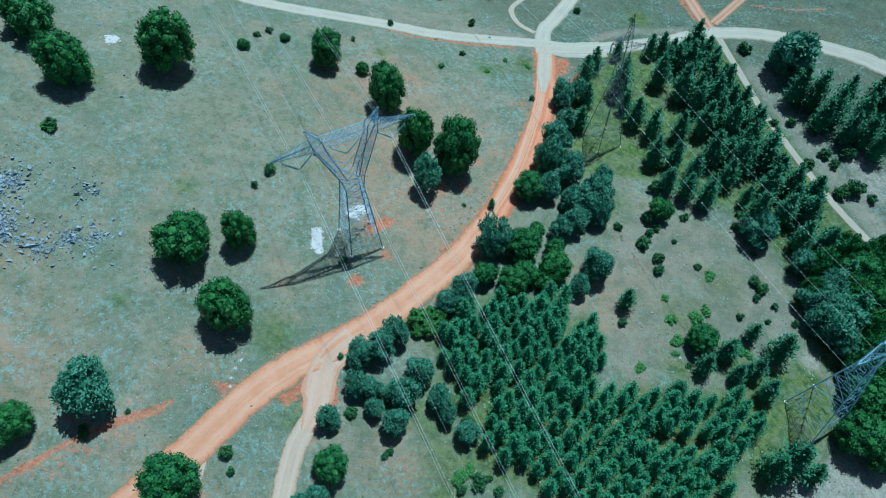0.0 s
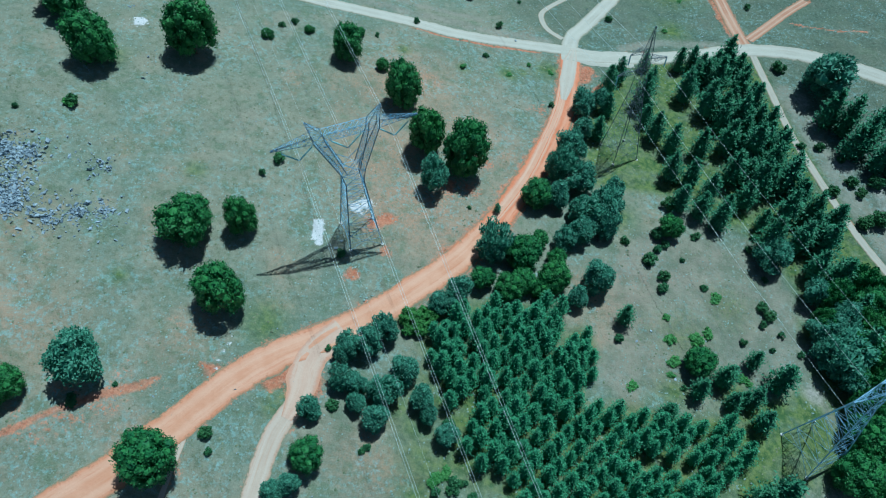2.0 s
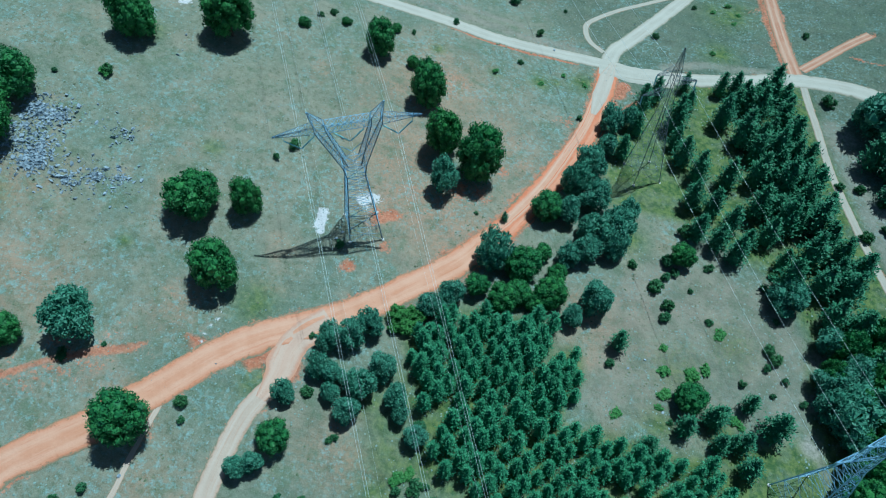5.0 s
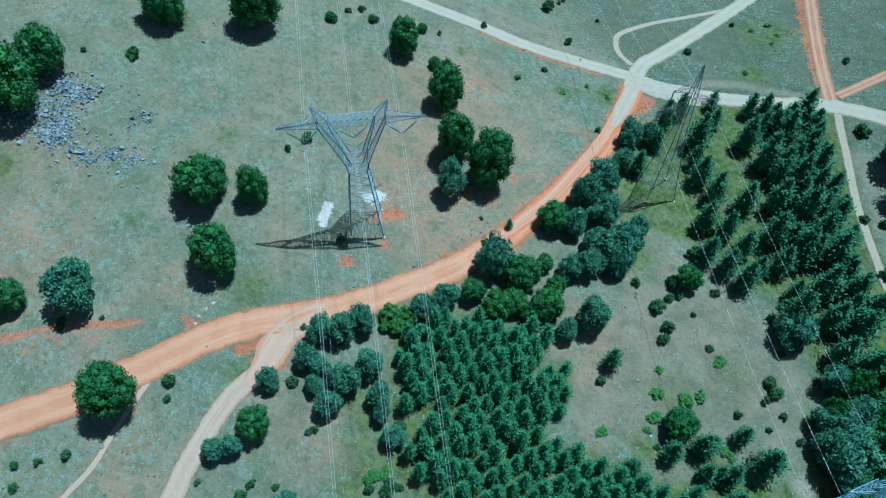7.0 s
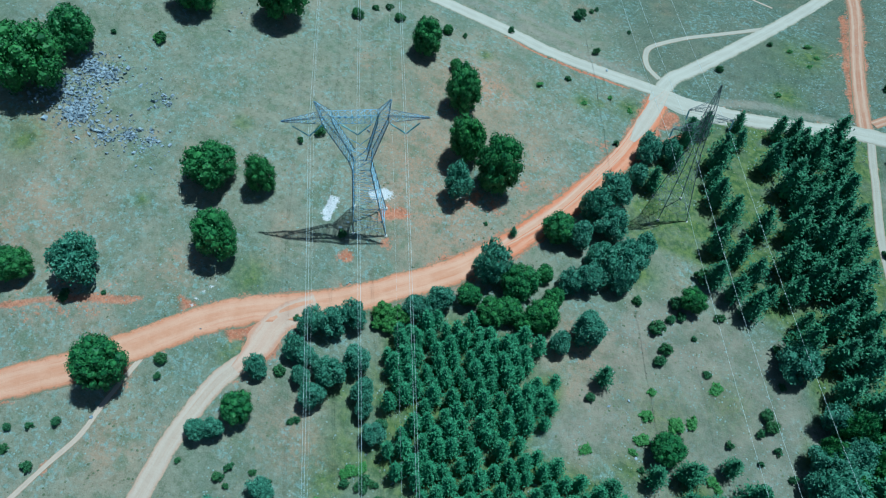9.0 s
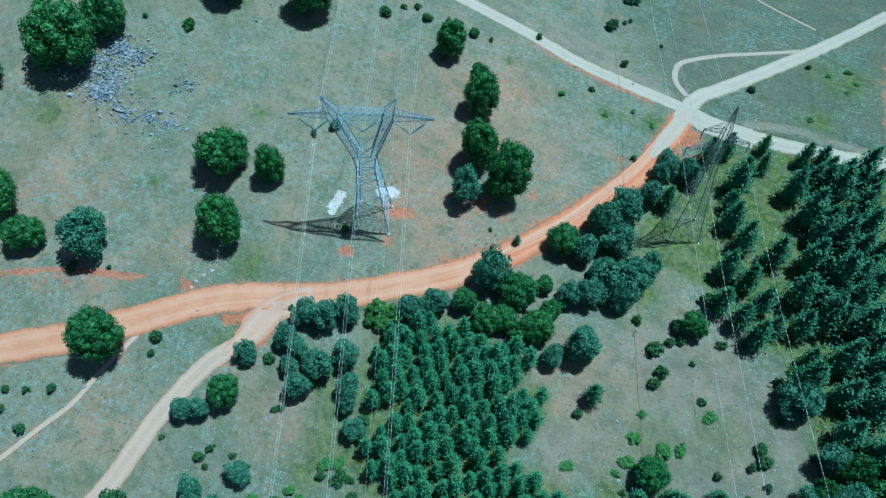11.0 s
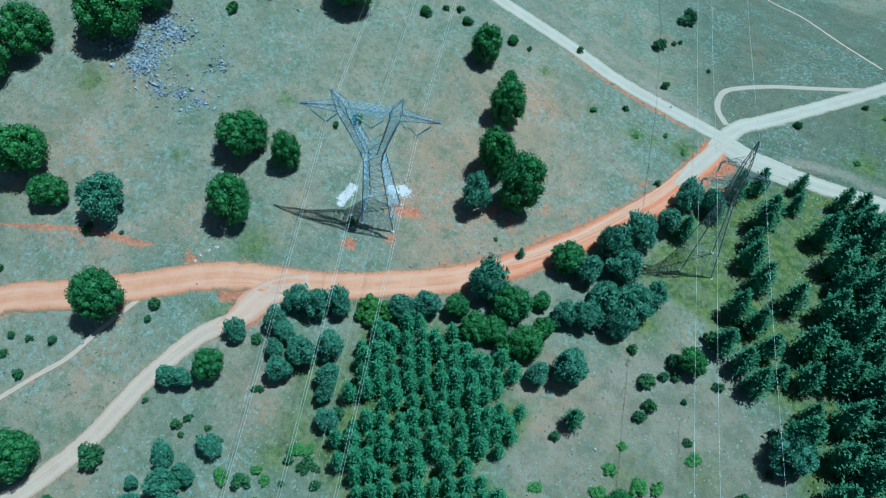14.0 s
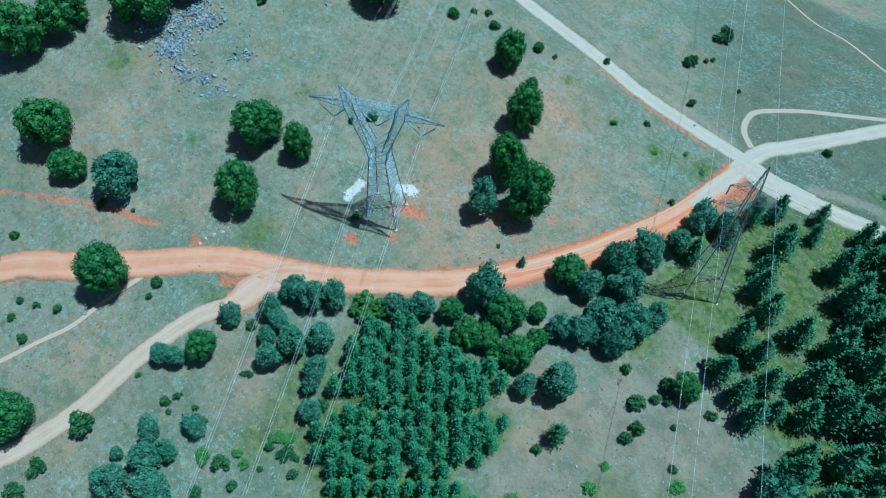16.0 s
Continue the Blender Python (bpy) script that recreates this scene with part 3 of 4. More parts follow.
def lattice(s, lo, hi, panels, leg, brace, ratio=1.0):
    """A four-legged lattice body between two rings of four corners, cross-braced on every face."""
    lo, hi = [Vector(p) for p in lo], [Vector(p) for p in hi]
    rings = []
    total = sum(ratio ** k for k in range(panels))
    t = 0
    for k in range(panels + 1):
        rings.append([a.lerp(b, t) for a, b in zip(lo, hi)])
        t += ratio ** k / total if k < panels else 0
    for k in range(panels):
        a, b = rings[k], rings[k + 1]
        for i in range(4):
            j = (i + 1) % 4
            s.beam(a[i], b[i], leg, tone=1)
            s.beam(a[i], b[j], brace)
            s.beam(a[j], b[i], brace)
            s.beam(b[i], b[j], brace)
            if k == 0 and panels > 2 and leg > 0.14:
                mid = (a[i] + b[j]) / 2
                s.beam(mid, (a[i] + b[i]) / 2, brace * 0.8)
                s.beam(mid, (a[j] + b[j]) / 2, brace * 0.8)
    return rings


def ring(u, v, hu, hv, z):
    return [(u - hu, v - hv, z), (u + hu, v - hv, z), (u + hu, v + hv, z), (u - hu, v + hv, z)]


def insulator(a, b, parent, mat=GLASS_DISC):
    """A string of glass discs on a steel rod."""
    s = Solid()
    a, b = Vector(a), Vector(b)
    n = max(6, int((b - a).length / 0.28))
    s.beam(a, b, 0.05)
    for k in range(n):
        p, q = a.lerp(b, (k + 0.15) / n), a.lerp(b, (k + 0.75) / n)
        s.beam(p, q, 0.17, 8, 0.24)
    part("insulator", s.mesh("insulator", mat), parent, "pale blue-green glass insulator string")


def footing(p, z_ground, parent, r=0.5):
    s = Solid()
    s.beam((p[0], p[1], z_ground - 0.6), (p[0], p[1], z_ground + 0.35), r * 1.3, 8, r)
    part("footing", s.mesh("footing", CONCRETE), parent, "pale concrete footing block")


def delta_pylon(x, y, turn):
    """The broad pylon: tapered body, forked head, level crossarm and two horns."""
    m = pose(x, y, 0, 0, 0, turn)
    ob = thing("lattice_pylon", m, "blue-grey galvanised lattice pylon with forked head on open pasture", "pylon")

    def local_ground(p):
        q = m @ Vector((p[0], p[1], 0))
        return ground_at(q.x, q.y)

    feet = [(p[0], p[1], local_ground(p) + 0.2) for p in ring(0, 0, 3.4, 3.4, 0)]
    waist = ring(0, 0, 1.75, 1.75, 18.1)
    split = ring(0, 0, 2.25, 1.6, 20.6)
    s = Solid()
    lattice(s, feet, waist, 7, 0.155, 0.065, 0.84)
    part("body", s.mesh("body", STEEL, second=DARK_STEEL), ob)
    s = Solid()
    lattice(s, waist, split, 1, 0.14, 0.085)
    part("throat", s.mesh("throat", STEEL, second=DARK_STEEL), ob)
    for p in feet:
        footing(p, p[2] - 0.2, ob)
    for sg in (-1, 1):
        s = Solid()
        lattice(s, ring(sg * 1.7, 0, 0.55, 1.6, 20.6), ring(sg * 5.0, 0, 1.0, 0.8, 29.2), 7, 0.125, 0.05, 0.95)
        part("fork_arm", s.mesh("fork_arm", STEEL, second=DARK_STEEL), ob)
        s = Solid()
        lo = ring(sg * 5.2, 0, 0.95, 0.8, 31.0)
        hi = ring(sg * 6.75, 0, 0.08, 0.08, 33.75)
        lattice(s, ring(sg * 5.0, 0, 1.0, 0.8, 29.2), lo, 1, 0.11, 0.06)
        lattice(s, lo, hi, 4, 0.085, 0.04, 0.8)
        part("horn", s.mesh("horn", STEEL, second=DARK_STEEL), ob)
        s = Solid()
        lo = [(sg * 6.0, -0.8, 29.2), (sg * 6.0, 0.8, 29.2), (sg * 6.0, 0.8, 30.9), (sg * 6.0, -0.8, 30.9)]
        hi = [(sg * 13.4, -0.06, 29.3), (sg * 13.4, 0.06, 29.3), (sg * 13.4, 0.06, 29.5), (sg * 13.4, -0.06, 29.5)]
        lattice(s, lo, hi, 7, 0.09, 0.04, 0.92)
        part("crossarm_end", s.mesh("crossarm_end", STEEL, second=DARK_STEEL), ob)
    s = Solid()
    lo = [(-4.0, -0.8, 29.2), (-4.0, 0.8, 29.2), (-4.0, 0.8, 30.9), (-4.0, -0.8, 30.9)]
    hi = [(4.0, -0.8, 29.2), (4.0, 0.8, 29.2), (4.0, 0.8, 30.9), (4.0, -0.8, 30.9)]
    lattice(s, lo, hi, 7, 0.10, 0.042)
    part("crossarm", s.mesh("crossarm", STEEL), ob)
    # crossed struts that close the crotch of the fork
    s = Solid()
    for sg in (-1, 1):
        for v in (-1.4, 1.4):
            s.beam((sg * 2.25, v * 0.95, 23.9), (-sg * 1.15, v * 1.1, 20.6), 0.075)
            s.beam((sg * 2.25, v * 0.95, 23.9), (0, v, 22.0), 0.06)
            s.beam((sg * 1.15, v * 1.1, 20.6), (0, v, 19.3), 0.06)
    part("bracing", s.mesh("bracing", STEEL), ob)
    for c, half in ((-8.9, 2.7), (0, 2.7), (8.9, 2.7)):
        for sg in (-1, 1):
            s = Solid()
            s.beam((c + sg * half, 0, 29.2), (c + sg * half, 0, 28.2), 0.05)
            part("hanger", s.mesh("hanger", STEEL), ob)
            insulator((c + sg * half, 0, 28.2), (c + sg * 0.2, 0, 25.9), ob)
        s = Solid()
        s.beam((c - 0.35, 0, 25.8), (c + 0.35, 0, 25.8), 0.12)
        part("yoke", s.mesh("yoke", STEEL), ob)
    return ob


def narrow_pylon(x, y, turn, base, k, mat, label):
    """The slender pylon: spreading legs, narrow shaft, three short arms and a peak."""
    m = pose(x, y, 0, 0, 0, turn)
    ob = thing("slender_pylon", m, label, "pylon")

    def local_ground(p):
        q = m @ Vector((p[0], p[1], 0))
        return ground_at(q.x, q.y)

    z0 = ground_at(x, y)
    feet = [(p[0], p[1], local_ground(p) + 0.2) for p in ring(0, 0, base, base, 0)]
    neck = ring(0, 0, 1.15 * k, 1.15 * k, z0 + 19.0 * k)
    s = Solid()
    lattice(s, feet, neck, 6, 0.15 * k, 0.05 * k, 0.86)
    part("lower_body", s.mesh("lower_body", mat), ob)
    for p in feet:
        footing(p, p[2] - 0.2, ob, 0.45)
    s = Solid()
    top = ring(0, 0, 0.62 * k, 0.62 * k, z0 + 31.0 * k)
    lattice(s, neck, top, 6, 0.115, 0.038)
    part("shaft", s.mesh("shaft", mat), ob)
    s = Solid()
    lattice(s, top, ring(0, 0, 0.06, 0.06, z0 + 36.4 * k), 4, 0.09, 0.038, 0.85)
    part("peak", s.mesh("peak", mat), ob)
    for u, z in ((-4.4, 30.2), (-6.3, 25.2), (5.4, 27.4)):
        sg = math.copysign(1, u)
        zz = z0 + z * k
        s = Solid()
        r = 0.8 * k
        lo = [(sg * r, -r, zz), (sg * r, r, zz), (sg * r, r, zz + 1.5), (sg * r, -r, zz + 1.5)]
        hi = [(u * k, -0.06, zz), (u * k, 0.06, zz), (u * k, 0.06, zz + 0.15), (u * k, -0.06, zz + 0.15)]
        lattice(s, lo, hi, 3, 0.08, 0.04, 0.9)
        part("arm", s.mesh("arm", mat), ob)
        insulator((u * k, 0, zz), (u * k, 0, zz - 2.4), ob)
    return ob


PYLON_TURN = math.degrees(math.atan2(0.455, 0.89))
delta_pylon(-17.2, 83.55, PYLON_TURN)
narrow_pylon(40.9, 122.8, 25.0, 3.4, 1.0, RUST_STEEL, "dark weathered slender lattice pylon among young conifers")
narrow_pylon(77.6, 54.6, 27.0, 4.35, 1.12, STEEL, "blue-grey slender lattice pylon at the edge of dark wood")


# ---- cables ----
def cable(pts, r=0.021):
    d = (pts[-1] - pts[0]).normalized()
    x = d.orthogonal().normalized()
    y = d.cross(x)
    v, f, n = [], [], 5
    for p in pts:
        v += [p + (x * math.cos(6.2832 * i / n) + y * math.sin(6.2832 * i / n)) * r for i in range(n)]
    for k in range(len(pts) - 1):
        f += [(k * n + i, k * n + (i + 1) % n, (k + 1) * n + (i + 1) % n, (k + 1) * n + i) for i in range(n)]
    return mesh_from("conductor", v, f, [CABLE], True)


def span_points(a, direction, slope, sag, length, n=40):
    a, d = Vector(a), Vector((*direction, 0)).normalized()
    return [a + d * (length * k / n) + Vector((0, 0, slope * length * k / n + sag * (length * k / n) ** 2)) for k in range(n + 1)]


def twin(pts, label):
    ob = thing("conductor_bundle", Matrix(), label, "power cable", "cables of the broad pylon")
    d = (pts[-1] - pts[0]).normalized()
    side = Vector((d.y, -d.x, 0)).normalized() * 0.22
    for sg in (-1, 1):
        part("conductor", cable([p + side * sg for p in pts]), ob)


ax = Matrix.Rotation(radians(PYLON_TURN), 3, "Z")
UP, DOWN = (2.071, 0.082, -0.00020), (5.201, -0.381, 0.00059)      # bearing, slope, sag
for c in (-8.9, 0, 8.9):
    at = Vector((-17.2, 83.55, 25.7)) + ax @ Vector((c, 0, 0))
    for bearing, slope, sag in (UP, DOWN):
        twin(span_points(at, (math.cos(bearing), math.sin(bearing)), slope, sag, 160), "pale twin aluminium conductors slung from the broad pylon")

for c in (-6.75, 6.75):
    at = Vector((-17.2, 83.55, 33.75)) + ax @ Vector((c, 0, 0))
    for bearing, slope, sag in (UP, DOWN):
        ob = thing("earth_wire", Matrix(), "thin steel earth wire strung from the pylon horn", "power cable", "earth wires of the broad pylon")
        part("conductor", cable(span_points(at, (math.cos(bearing), math.sin(bearing)), slope, sag, 160), 0.009), ob)

rb, rc = Matrix.Rotation(radians(25.0), 3, "Z"), Matrix.Rotation(radians(27.0), 3, "Z")
for u, z in ((-4.4, 30.2), (-6.3, 25.2), (5.4, 27.4)):
    a = Vector((40.9, 122.8, ground_at(40.9, 122.8) + z - 2.4)) + rb @ Vector((u, 0, 0))
    b = Vector((77.6, 54.6, ground_at(77.6, 54.6) + z * 1.12 - 2.4)) + rc @ Vector((u * 1.12, 0, 0))
    pts = [a.lerp(b, k / 24) - Vector((0, 0, 4 * 1.2 * (k / 24) * (1 - k / 24))) for k in range(25)]
    ob = thing("single_conductor", Matrix(), "thin pale cable between the two slender pylons", "power cable", "cables of the slender pylons")
    part("conductor", cable(pts, 0.019), ob)
    far = a + Vector((-0.43, 0.90, 0)) * 170 + Vector((0, 0, 6))
    pts = [a.lerp(far, k / 24) - Vector((0, 0, 4 * 4.5 * (k / 24) * (1 - k / 24))) for k in range(25)]
    ob = thing("single_conductor", Matrix(), "thin pale cable running on past the crossroads", "power cable", "cables of the slender pylons")
    part("conductor", cable(pts, 0.024), ob)


# ---- trees ----
def clumps(out_v, out_f, centres, normals, size, rng, flat=0.5):
    """Small folded leaf clumps, turned roughly outwards."""
    for c, n in zip(centres, normals):
        n = n + rng.normal(size=3) * flat
        n /= np.linalg.norm(n) + 1e-9
        a = np.cross(n, rng.normal(size=3))
        a /= np.linalg.norm(a) + 1e-9
        b = np.cross(n, a)
        r = size * rng.uniform(0.65, 1.35)
        k = len(out_v)
        out_v += [c - a * r, c - b * r * 0.7 + n * r * 0.3, c + a * r, c + b * r * 0.7 + n * r * 0.3]
        out_f += [(k, k + 1, k + 2), (k, k + 2, k + 3)]


def sprays(out_v, out_f, c, way, size, rng):
    """A narrow spray of needles that points along its branch."""
    way = way + rng.normal(size=3) * 0.75
    way /= np.linalg.norm(way) + 1e-9
    side = np.cross(way, np.array([0, 0, 1.0]) + rng.normal(size=3) * 0.35)
    side /= np.linalg.norm(side) + 1e-9
    r = size * rng.uniform(0.7, 1.3)
    k = len(out_v)
    up = np.array([0, 0, r * 0.18])
    out_v += [c - way * r, c - side * r * 0.42 + up * 0.5, c + way * r + up, c + side * r * 0.42 + up * 0.5]
    out_f += [(k, k + 1, k + 2), (k, k + 2, k + 3)]


def blob(out_v, out_f, c, r, rng):
    """A rough inner mass that keeps the crown from being seen through."""
    bm = bmesh.new()
    bmesh.ops.create_icosphere(bm, subdivisions=1, radius=1)
    k = len(out_v)
    for v in bm.verts:
        out_v.append(c + np.array(v.co) * r * rng.uniform(0.8, 1.1))
    for f in bm.faces:
        out_f.append(tuple(k + v.index for v in f.verts))
    bm.free()


def trunk_mesh(h, r, rng, limbs, reach):
    s = Solid()
    p = Vector((0, 0, -0.3))
    for k in range(4):
        q = Vector((rng.normal() * 0.04 * h, rng.normal() * 0.04 * h, h * (k + 1) / 4))
        s.beam(p, q, r * (1.25 - 0.25 * k), 7, r * (1.0 - 0.25 * k))
        p = q
    for k in range(limbs):
        a = rng.uniform(0, 6.28)
        z = h * rng.uniform(0.45, 0.95)
        e = Vector((math.cos(a) * reach, math.sin(a) * reach, z + reach * rng.uniform(0.4, 0.9)))
        s.beam((0, 0, z), e, r * 0.5, 5, r * 0.15)
    return s.mesh("trunk", BARK, True)


def swell(v, rng, amount):
    """Pushes a crown out on some sides and in on others, so that no two outlines agree."""
    way = rng.normal(size=(7, 3))
    way /= np.linalg.norm(way, axis=1)[:, None]
    d = v / (np.linalg.norm(v, axis=1)[:, None] + 1e-9)
    push = np.zeros(len(v))
    for w, a in zip(way, rng.uniform(-1, 1, 7)):
        push += a * np.clip(d @ w, 0, 1) ** 3
    return v * (1 + amount * push)[:, None]


def round_crown(seed, lobes, n, size, flat=0.5, core=0.70, lobe=(0.16, 0.30), uneven=0.16, needles=False):
    """A crown of about unit radius: a dense heart with many leafy lobes over it and gaps between."""
    rng = np.random.default_rng(seed)
    v, f = [], []
    cs, rs = [np.array([0, 0, 0.0])], [core]
    for k in range(lobes):
        z = 1 - 1.75 * (k + 0.5) / lobes
        a = k * 2.39996 + rng.normal() * 0.35
        flatr = math.sqrt(max(0, 1 - z * z))
        r = rng.uniform(*lobe)
        d = np.array([math.cos(a) * flatr, math.sin(a) * flatr, z])
        cs.append(d * (1.0 - r) * rng.uniform(0.90, 1.08))
        rs.append(r)
    for c, r in zip(cs, rs):
        blob(v, f, c, r * 0.80, rng)
    w = np.array(rs) ** 2
    w[0] *= 0.35
    w /= w.sum()
    for c, r, part_n in zip(cs, rs, (w * n).astype(int)):
        d = rng.normal(size=(part_n, 3))
        d /= np.linalg.norm(d, axis=1)[:, None]
        d = d[d[:, 2] > -0.75]
        at = c + d * r * rng.uniform(0.84, 1.14, (len(d), 1))
        if needles:
            for p, q in zip(at, d):
                sprays(v, f, p, q + np.array([0, 0, 0.35]), size, rng)
        else:
            clumps(v, f, at, d, size, rng, flat)
    return swell(np.array(v), rng, uneven), f


def cone_crown(seed, whorls, per, n_leaf, size, power, droop, ragged=0.25, tall=2.7):
    """A conifer of unit radius: whorls of feathery branches round a stem."""
    rng = np.random.default_rng(seed)
    v, f = [], []
    for k in range(whorls):
        t = (k + 0.5) / whorls
        z = 0.06 + 0.92 * t
        reach = (1 - t) ** power * (1 - 0.25 * (t < 0.12)) + 0.05
        for j in range(per if t < 0.75 else max(3, per - 3)):
            a = 2 * math.pi * (j + rng.uniform(-0.3, 0.3)) / per + k * 1.9
            rr = reach * rng.uniform(1 - ragged, 1 + ragged * 0.5)
            tip = np.array([math.cos(a) * rr, math.sin(a) * rr, 0])
            m = max(3, int(n_leaf * (0.4 + rr)))
            for q in range(m):
                s = (q + rng.uniform(0.2, 1)) / m
                c = tip * s + np.array([0, 0, z * tall + (droop * s * s) * rr + rng.normal() * 0.05])
                c[:2] += rng.normal(size=2) * 0.10 * rr
                nrm = np.array([math.cos(a), math.sin(a), 0.35])
                sprays(v, f, c, nrm, size, rng)
    # dark inner cone
    k0 = len(v)
    segs = 9
    for z, r in ((0.05, 0.42), (0.2, 0.48), (0.5, 0.30), (0.8, 0.09)):
        for j in range(segs):
            a = 2 * math.pi * j / segs
            q = r * rng.uniform(0.75, 1.1) * (1 if power > 0.7 else 1.1)
            v.append(np.array([math.cos(a) * q, math.sin(a) * q, z * tall]))
    for i in range(3):
        for j in range(segs):
            a, b = k0 + i * segs + j, k0 + i * segs + (j + 1) % segs
            f.append((a, b, b + segs, a + segs))
    return np.array(v), f


def stand(kind, label, category, crowns, leaf, trunk_of, rows, group, seed, z_of, labels=None):
    """Places trees of one kind: each is a thing with a trunk and a crown, turned and scaled on its own."""
    rng = np.random.default_rng(seed)
    meshes = []
    for v, f in crowns:
        meshes.append(mesh_from("crown", v, f, [leaf]))
    trunks = [trunk_of(np.random.default_rng(seed + 50 + i)) for i in range(2)]
    first = {}
    for i, (x, y, h, r) in enumerate(rows):
        which = int(rng.integers(len(meshes)))
        m = pose(x, y, ground_at(x, y) - 0.05, 0, 0, rng.uniform(0, 360))
        size = Matrix.Diagonal((r, r, z_of(h, r), 1))
        if which not in first:
            ob = thing(kind, m @ size, label, category, group)
            part("crown", meshes[which], ob)
            if trunks[0] is not None:
                part("trunk", trunks[which % 2], ob)
            first[which] = ob
        else:
            ob = first[which].copy()
            scene.collection.objects.link(ob)
            ob.matrix_world = m @ size
            for c in first[which].children:
                cc = c.copy()
                scene.collection.objects.link(cc)
                cc.parent = ob
        if labels:
            tagged(ob, labels(h, r))
    return first


def lifted(cv, base, top):
    """Puts a round crown between base and top of a unit-high tree."""
    v, f = cv
    v = v.copy()
    lo, hi = v[:, 2].min(), v[:, 2].max()
    v[:, 2] = base + (v[:, 2] - lo) / (hi - lo) * (top - base)
    v[:, :2] /= np.percentile(np.hypot(v[:, 0], v[:, 1]), 97)
    return v, f


def unit_trunk(h, r, limbs, reach):
    return lambda rng: trunk_mesh(h, r, rng, limbs, reach)


# place, height and crown radius of each, stand by stand
OAKS_a = [
    (-91.5, 86.9, 11.1, 4.8), (-91.7, 75.1, 15, 7.35), (-48.1, 74.7, 11.2, 5.51), (-39.4, 78.4, 10, 3.12), (-38.6, 62.2, 12.0, 4.82), (-68, 40.1, 6.3, 3.11),
    (-42.3, 31.7, 12, 4.6), (-29.6, 137.0, 10.6, 4.2), (-13.3, 124.5, 12.8, 4.45), (-20.3, 136, 3.6, 1.74), (-6.3, 110.7, 13.8, 4.31), (2.8, 107.2, 15.4, 5.3),
    (19.9, 101.7, 7.4, 3.62), (9.1, 77.4, 5.4, 2.66), (14.5, 76.2, 6.4, 3.15), (16.9, 84.7, 8.6, 4.22), (17.4, 78.5, 5.9, 2.88), (21, 90.5, 3.9, 1.94),
    (24.1, 80, 7.7, 3.79), (24.9, 86.2, 4.8, 2.37), (21.3, 77.9, 4.7, 2.31), (-19, 36.8, 6.3, 3.1), (-28.3, 147.7, 2.8, 1.37), (-49.6, 136.9, 2.7, 1.32),
]
OAKS_b = [
    (-40.9, 143.6, 2.1, 1.05), (51.6, 99.6, 6.2, 3.04), (54.8, 67.4, 6.6, 3.24), (-91, 126.9, 11.6, 5.67), (-79.2, 113.5, 13, 5.0), (-62.5, 124.2, 15.4, 6.0),
    (94.6, 85.7, 10.6, 5.18), (102, 88.1, 8.1, 3.95), (94.9, 77.9, 10.3, 5.05), (84.4, 49, 9.3, 4.55), (89.8, 51.2, 8.3, 4.05), (89, 57.7, 9.6, 4.71),
    (95.4, 65.2, 7.5, 3.67), (96, 92.8, 6.2, 3.02), (-102.8, 49, 12.4, 6.09), (-101.7, 60.4, 11.4, 5.57), (-78.7, 41.1, 11.4, 5.57), (-69.3, 39, 6.7, 3.3),
    (-33.1, 4.2, 9.4, 4.62),
]
OAKS = OAKS_a + OAKS_b
GREY_PINES_a = [
    (-58.0, 46.3, 11.6, 5.15), (-3.6, 99.5, 10.4, 3.42), (10.2, 84.5, 10.4, 4.42), (24.5, 110.9, 8.5, 4.04), (28.9, 118, 8, 3.79),
    (24.8, 103.2, 6.9, 3.29), (30, 108.2, 7.7, 3.66), (30.4, 99.2, 8.1, 3.86), (36.1, 102.1, 8.2, 3.89), (35.8, 96, 7.7, 3.68), (30.2, 93.5, 6.7, 3.17),
    (26.5, 91.2, 5.6, 2.65), (38.4, 107.6, 5.6, 2.66), (33.9, 82.2, 7.6, 3.63), (29.2, 77.9, 5.3, 2.53), (-15.8, 56.6, 5.5, 2.61), (-12.2, 58.9, 6.2, 2.96),
    (-8.4, 61.8, 6.3, 2.99), (-15.8, 50.6, 5.4, 2.55), (-12.5, 50.9, 4.7, 2.22), (-8, 50.1, 6.7, 3.19), (-7.9, 45.5, 5.9, 2.81), (-12.7, 47.5, 4.2, 1.98),
]
GREY_PINES_b = [
    (-4.1, 54.8, 5.9, 2.8), (-0.7, 50.7, 5.6, 2.65), (0.4, 47.6, 4.1, 1.97), (4.5, 44.3, 4.7, 2.26), (0.2, 69.1, 5.6, 2.66), (4.9, 73.9, 6.5, 3.11),
    (2.4, 71, 5, 2.38), (-19.5, 44.5, 5, 2.39), (-20.5, 32.3, 4.6, 2.18), (-23.1, 30.3, 4.6, 2.17), (74.6, 95.6, 9.6, 4.1), (84.6, 88.2, 6.9, 3.27),
    (84.3, 79.5, 7.3, 3.46), (87.8, 83.3, 7.3, 3.49), (85.9, 74.1, 10, 4.75), (31.5, 134.3, 7.1, 3.36), (35.9, 137.5, 6.5, 3.09),
    (31.2, 126.6, 6, 2.85), (98.4, 154, 14.6, 6.97), (84.7, 73.7, 10.9, 5.19), (87.4, 68.5, 9.4, 4.49), (88.1, 82.8, 8.5, 4.05), (83.2, 78.7, 7, 3.33),
]
GREY_PINES_c = [
    (-9.5, 17.7, 6.2, 2.93), (-8, 21.2, 4.7, 2.26), (-10.9, 11.6, 6.6, 3.15), (-4.4, 16, 6.6, 3.14), (-15, 14.6, 2.7, 1.3), (-13.4, 20.9, 4.6, 2.18),
    (-8, 27.5, 4.6, 2.19),
]
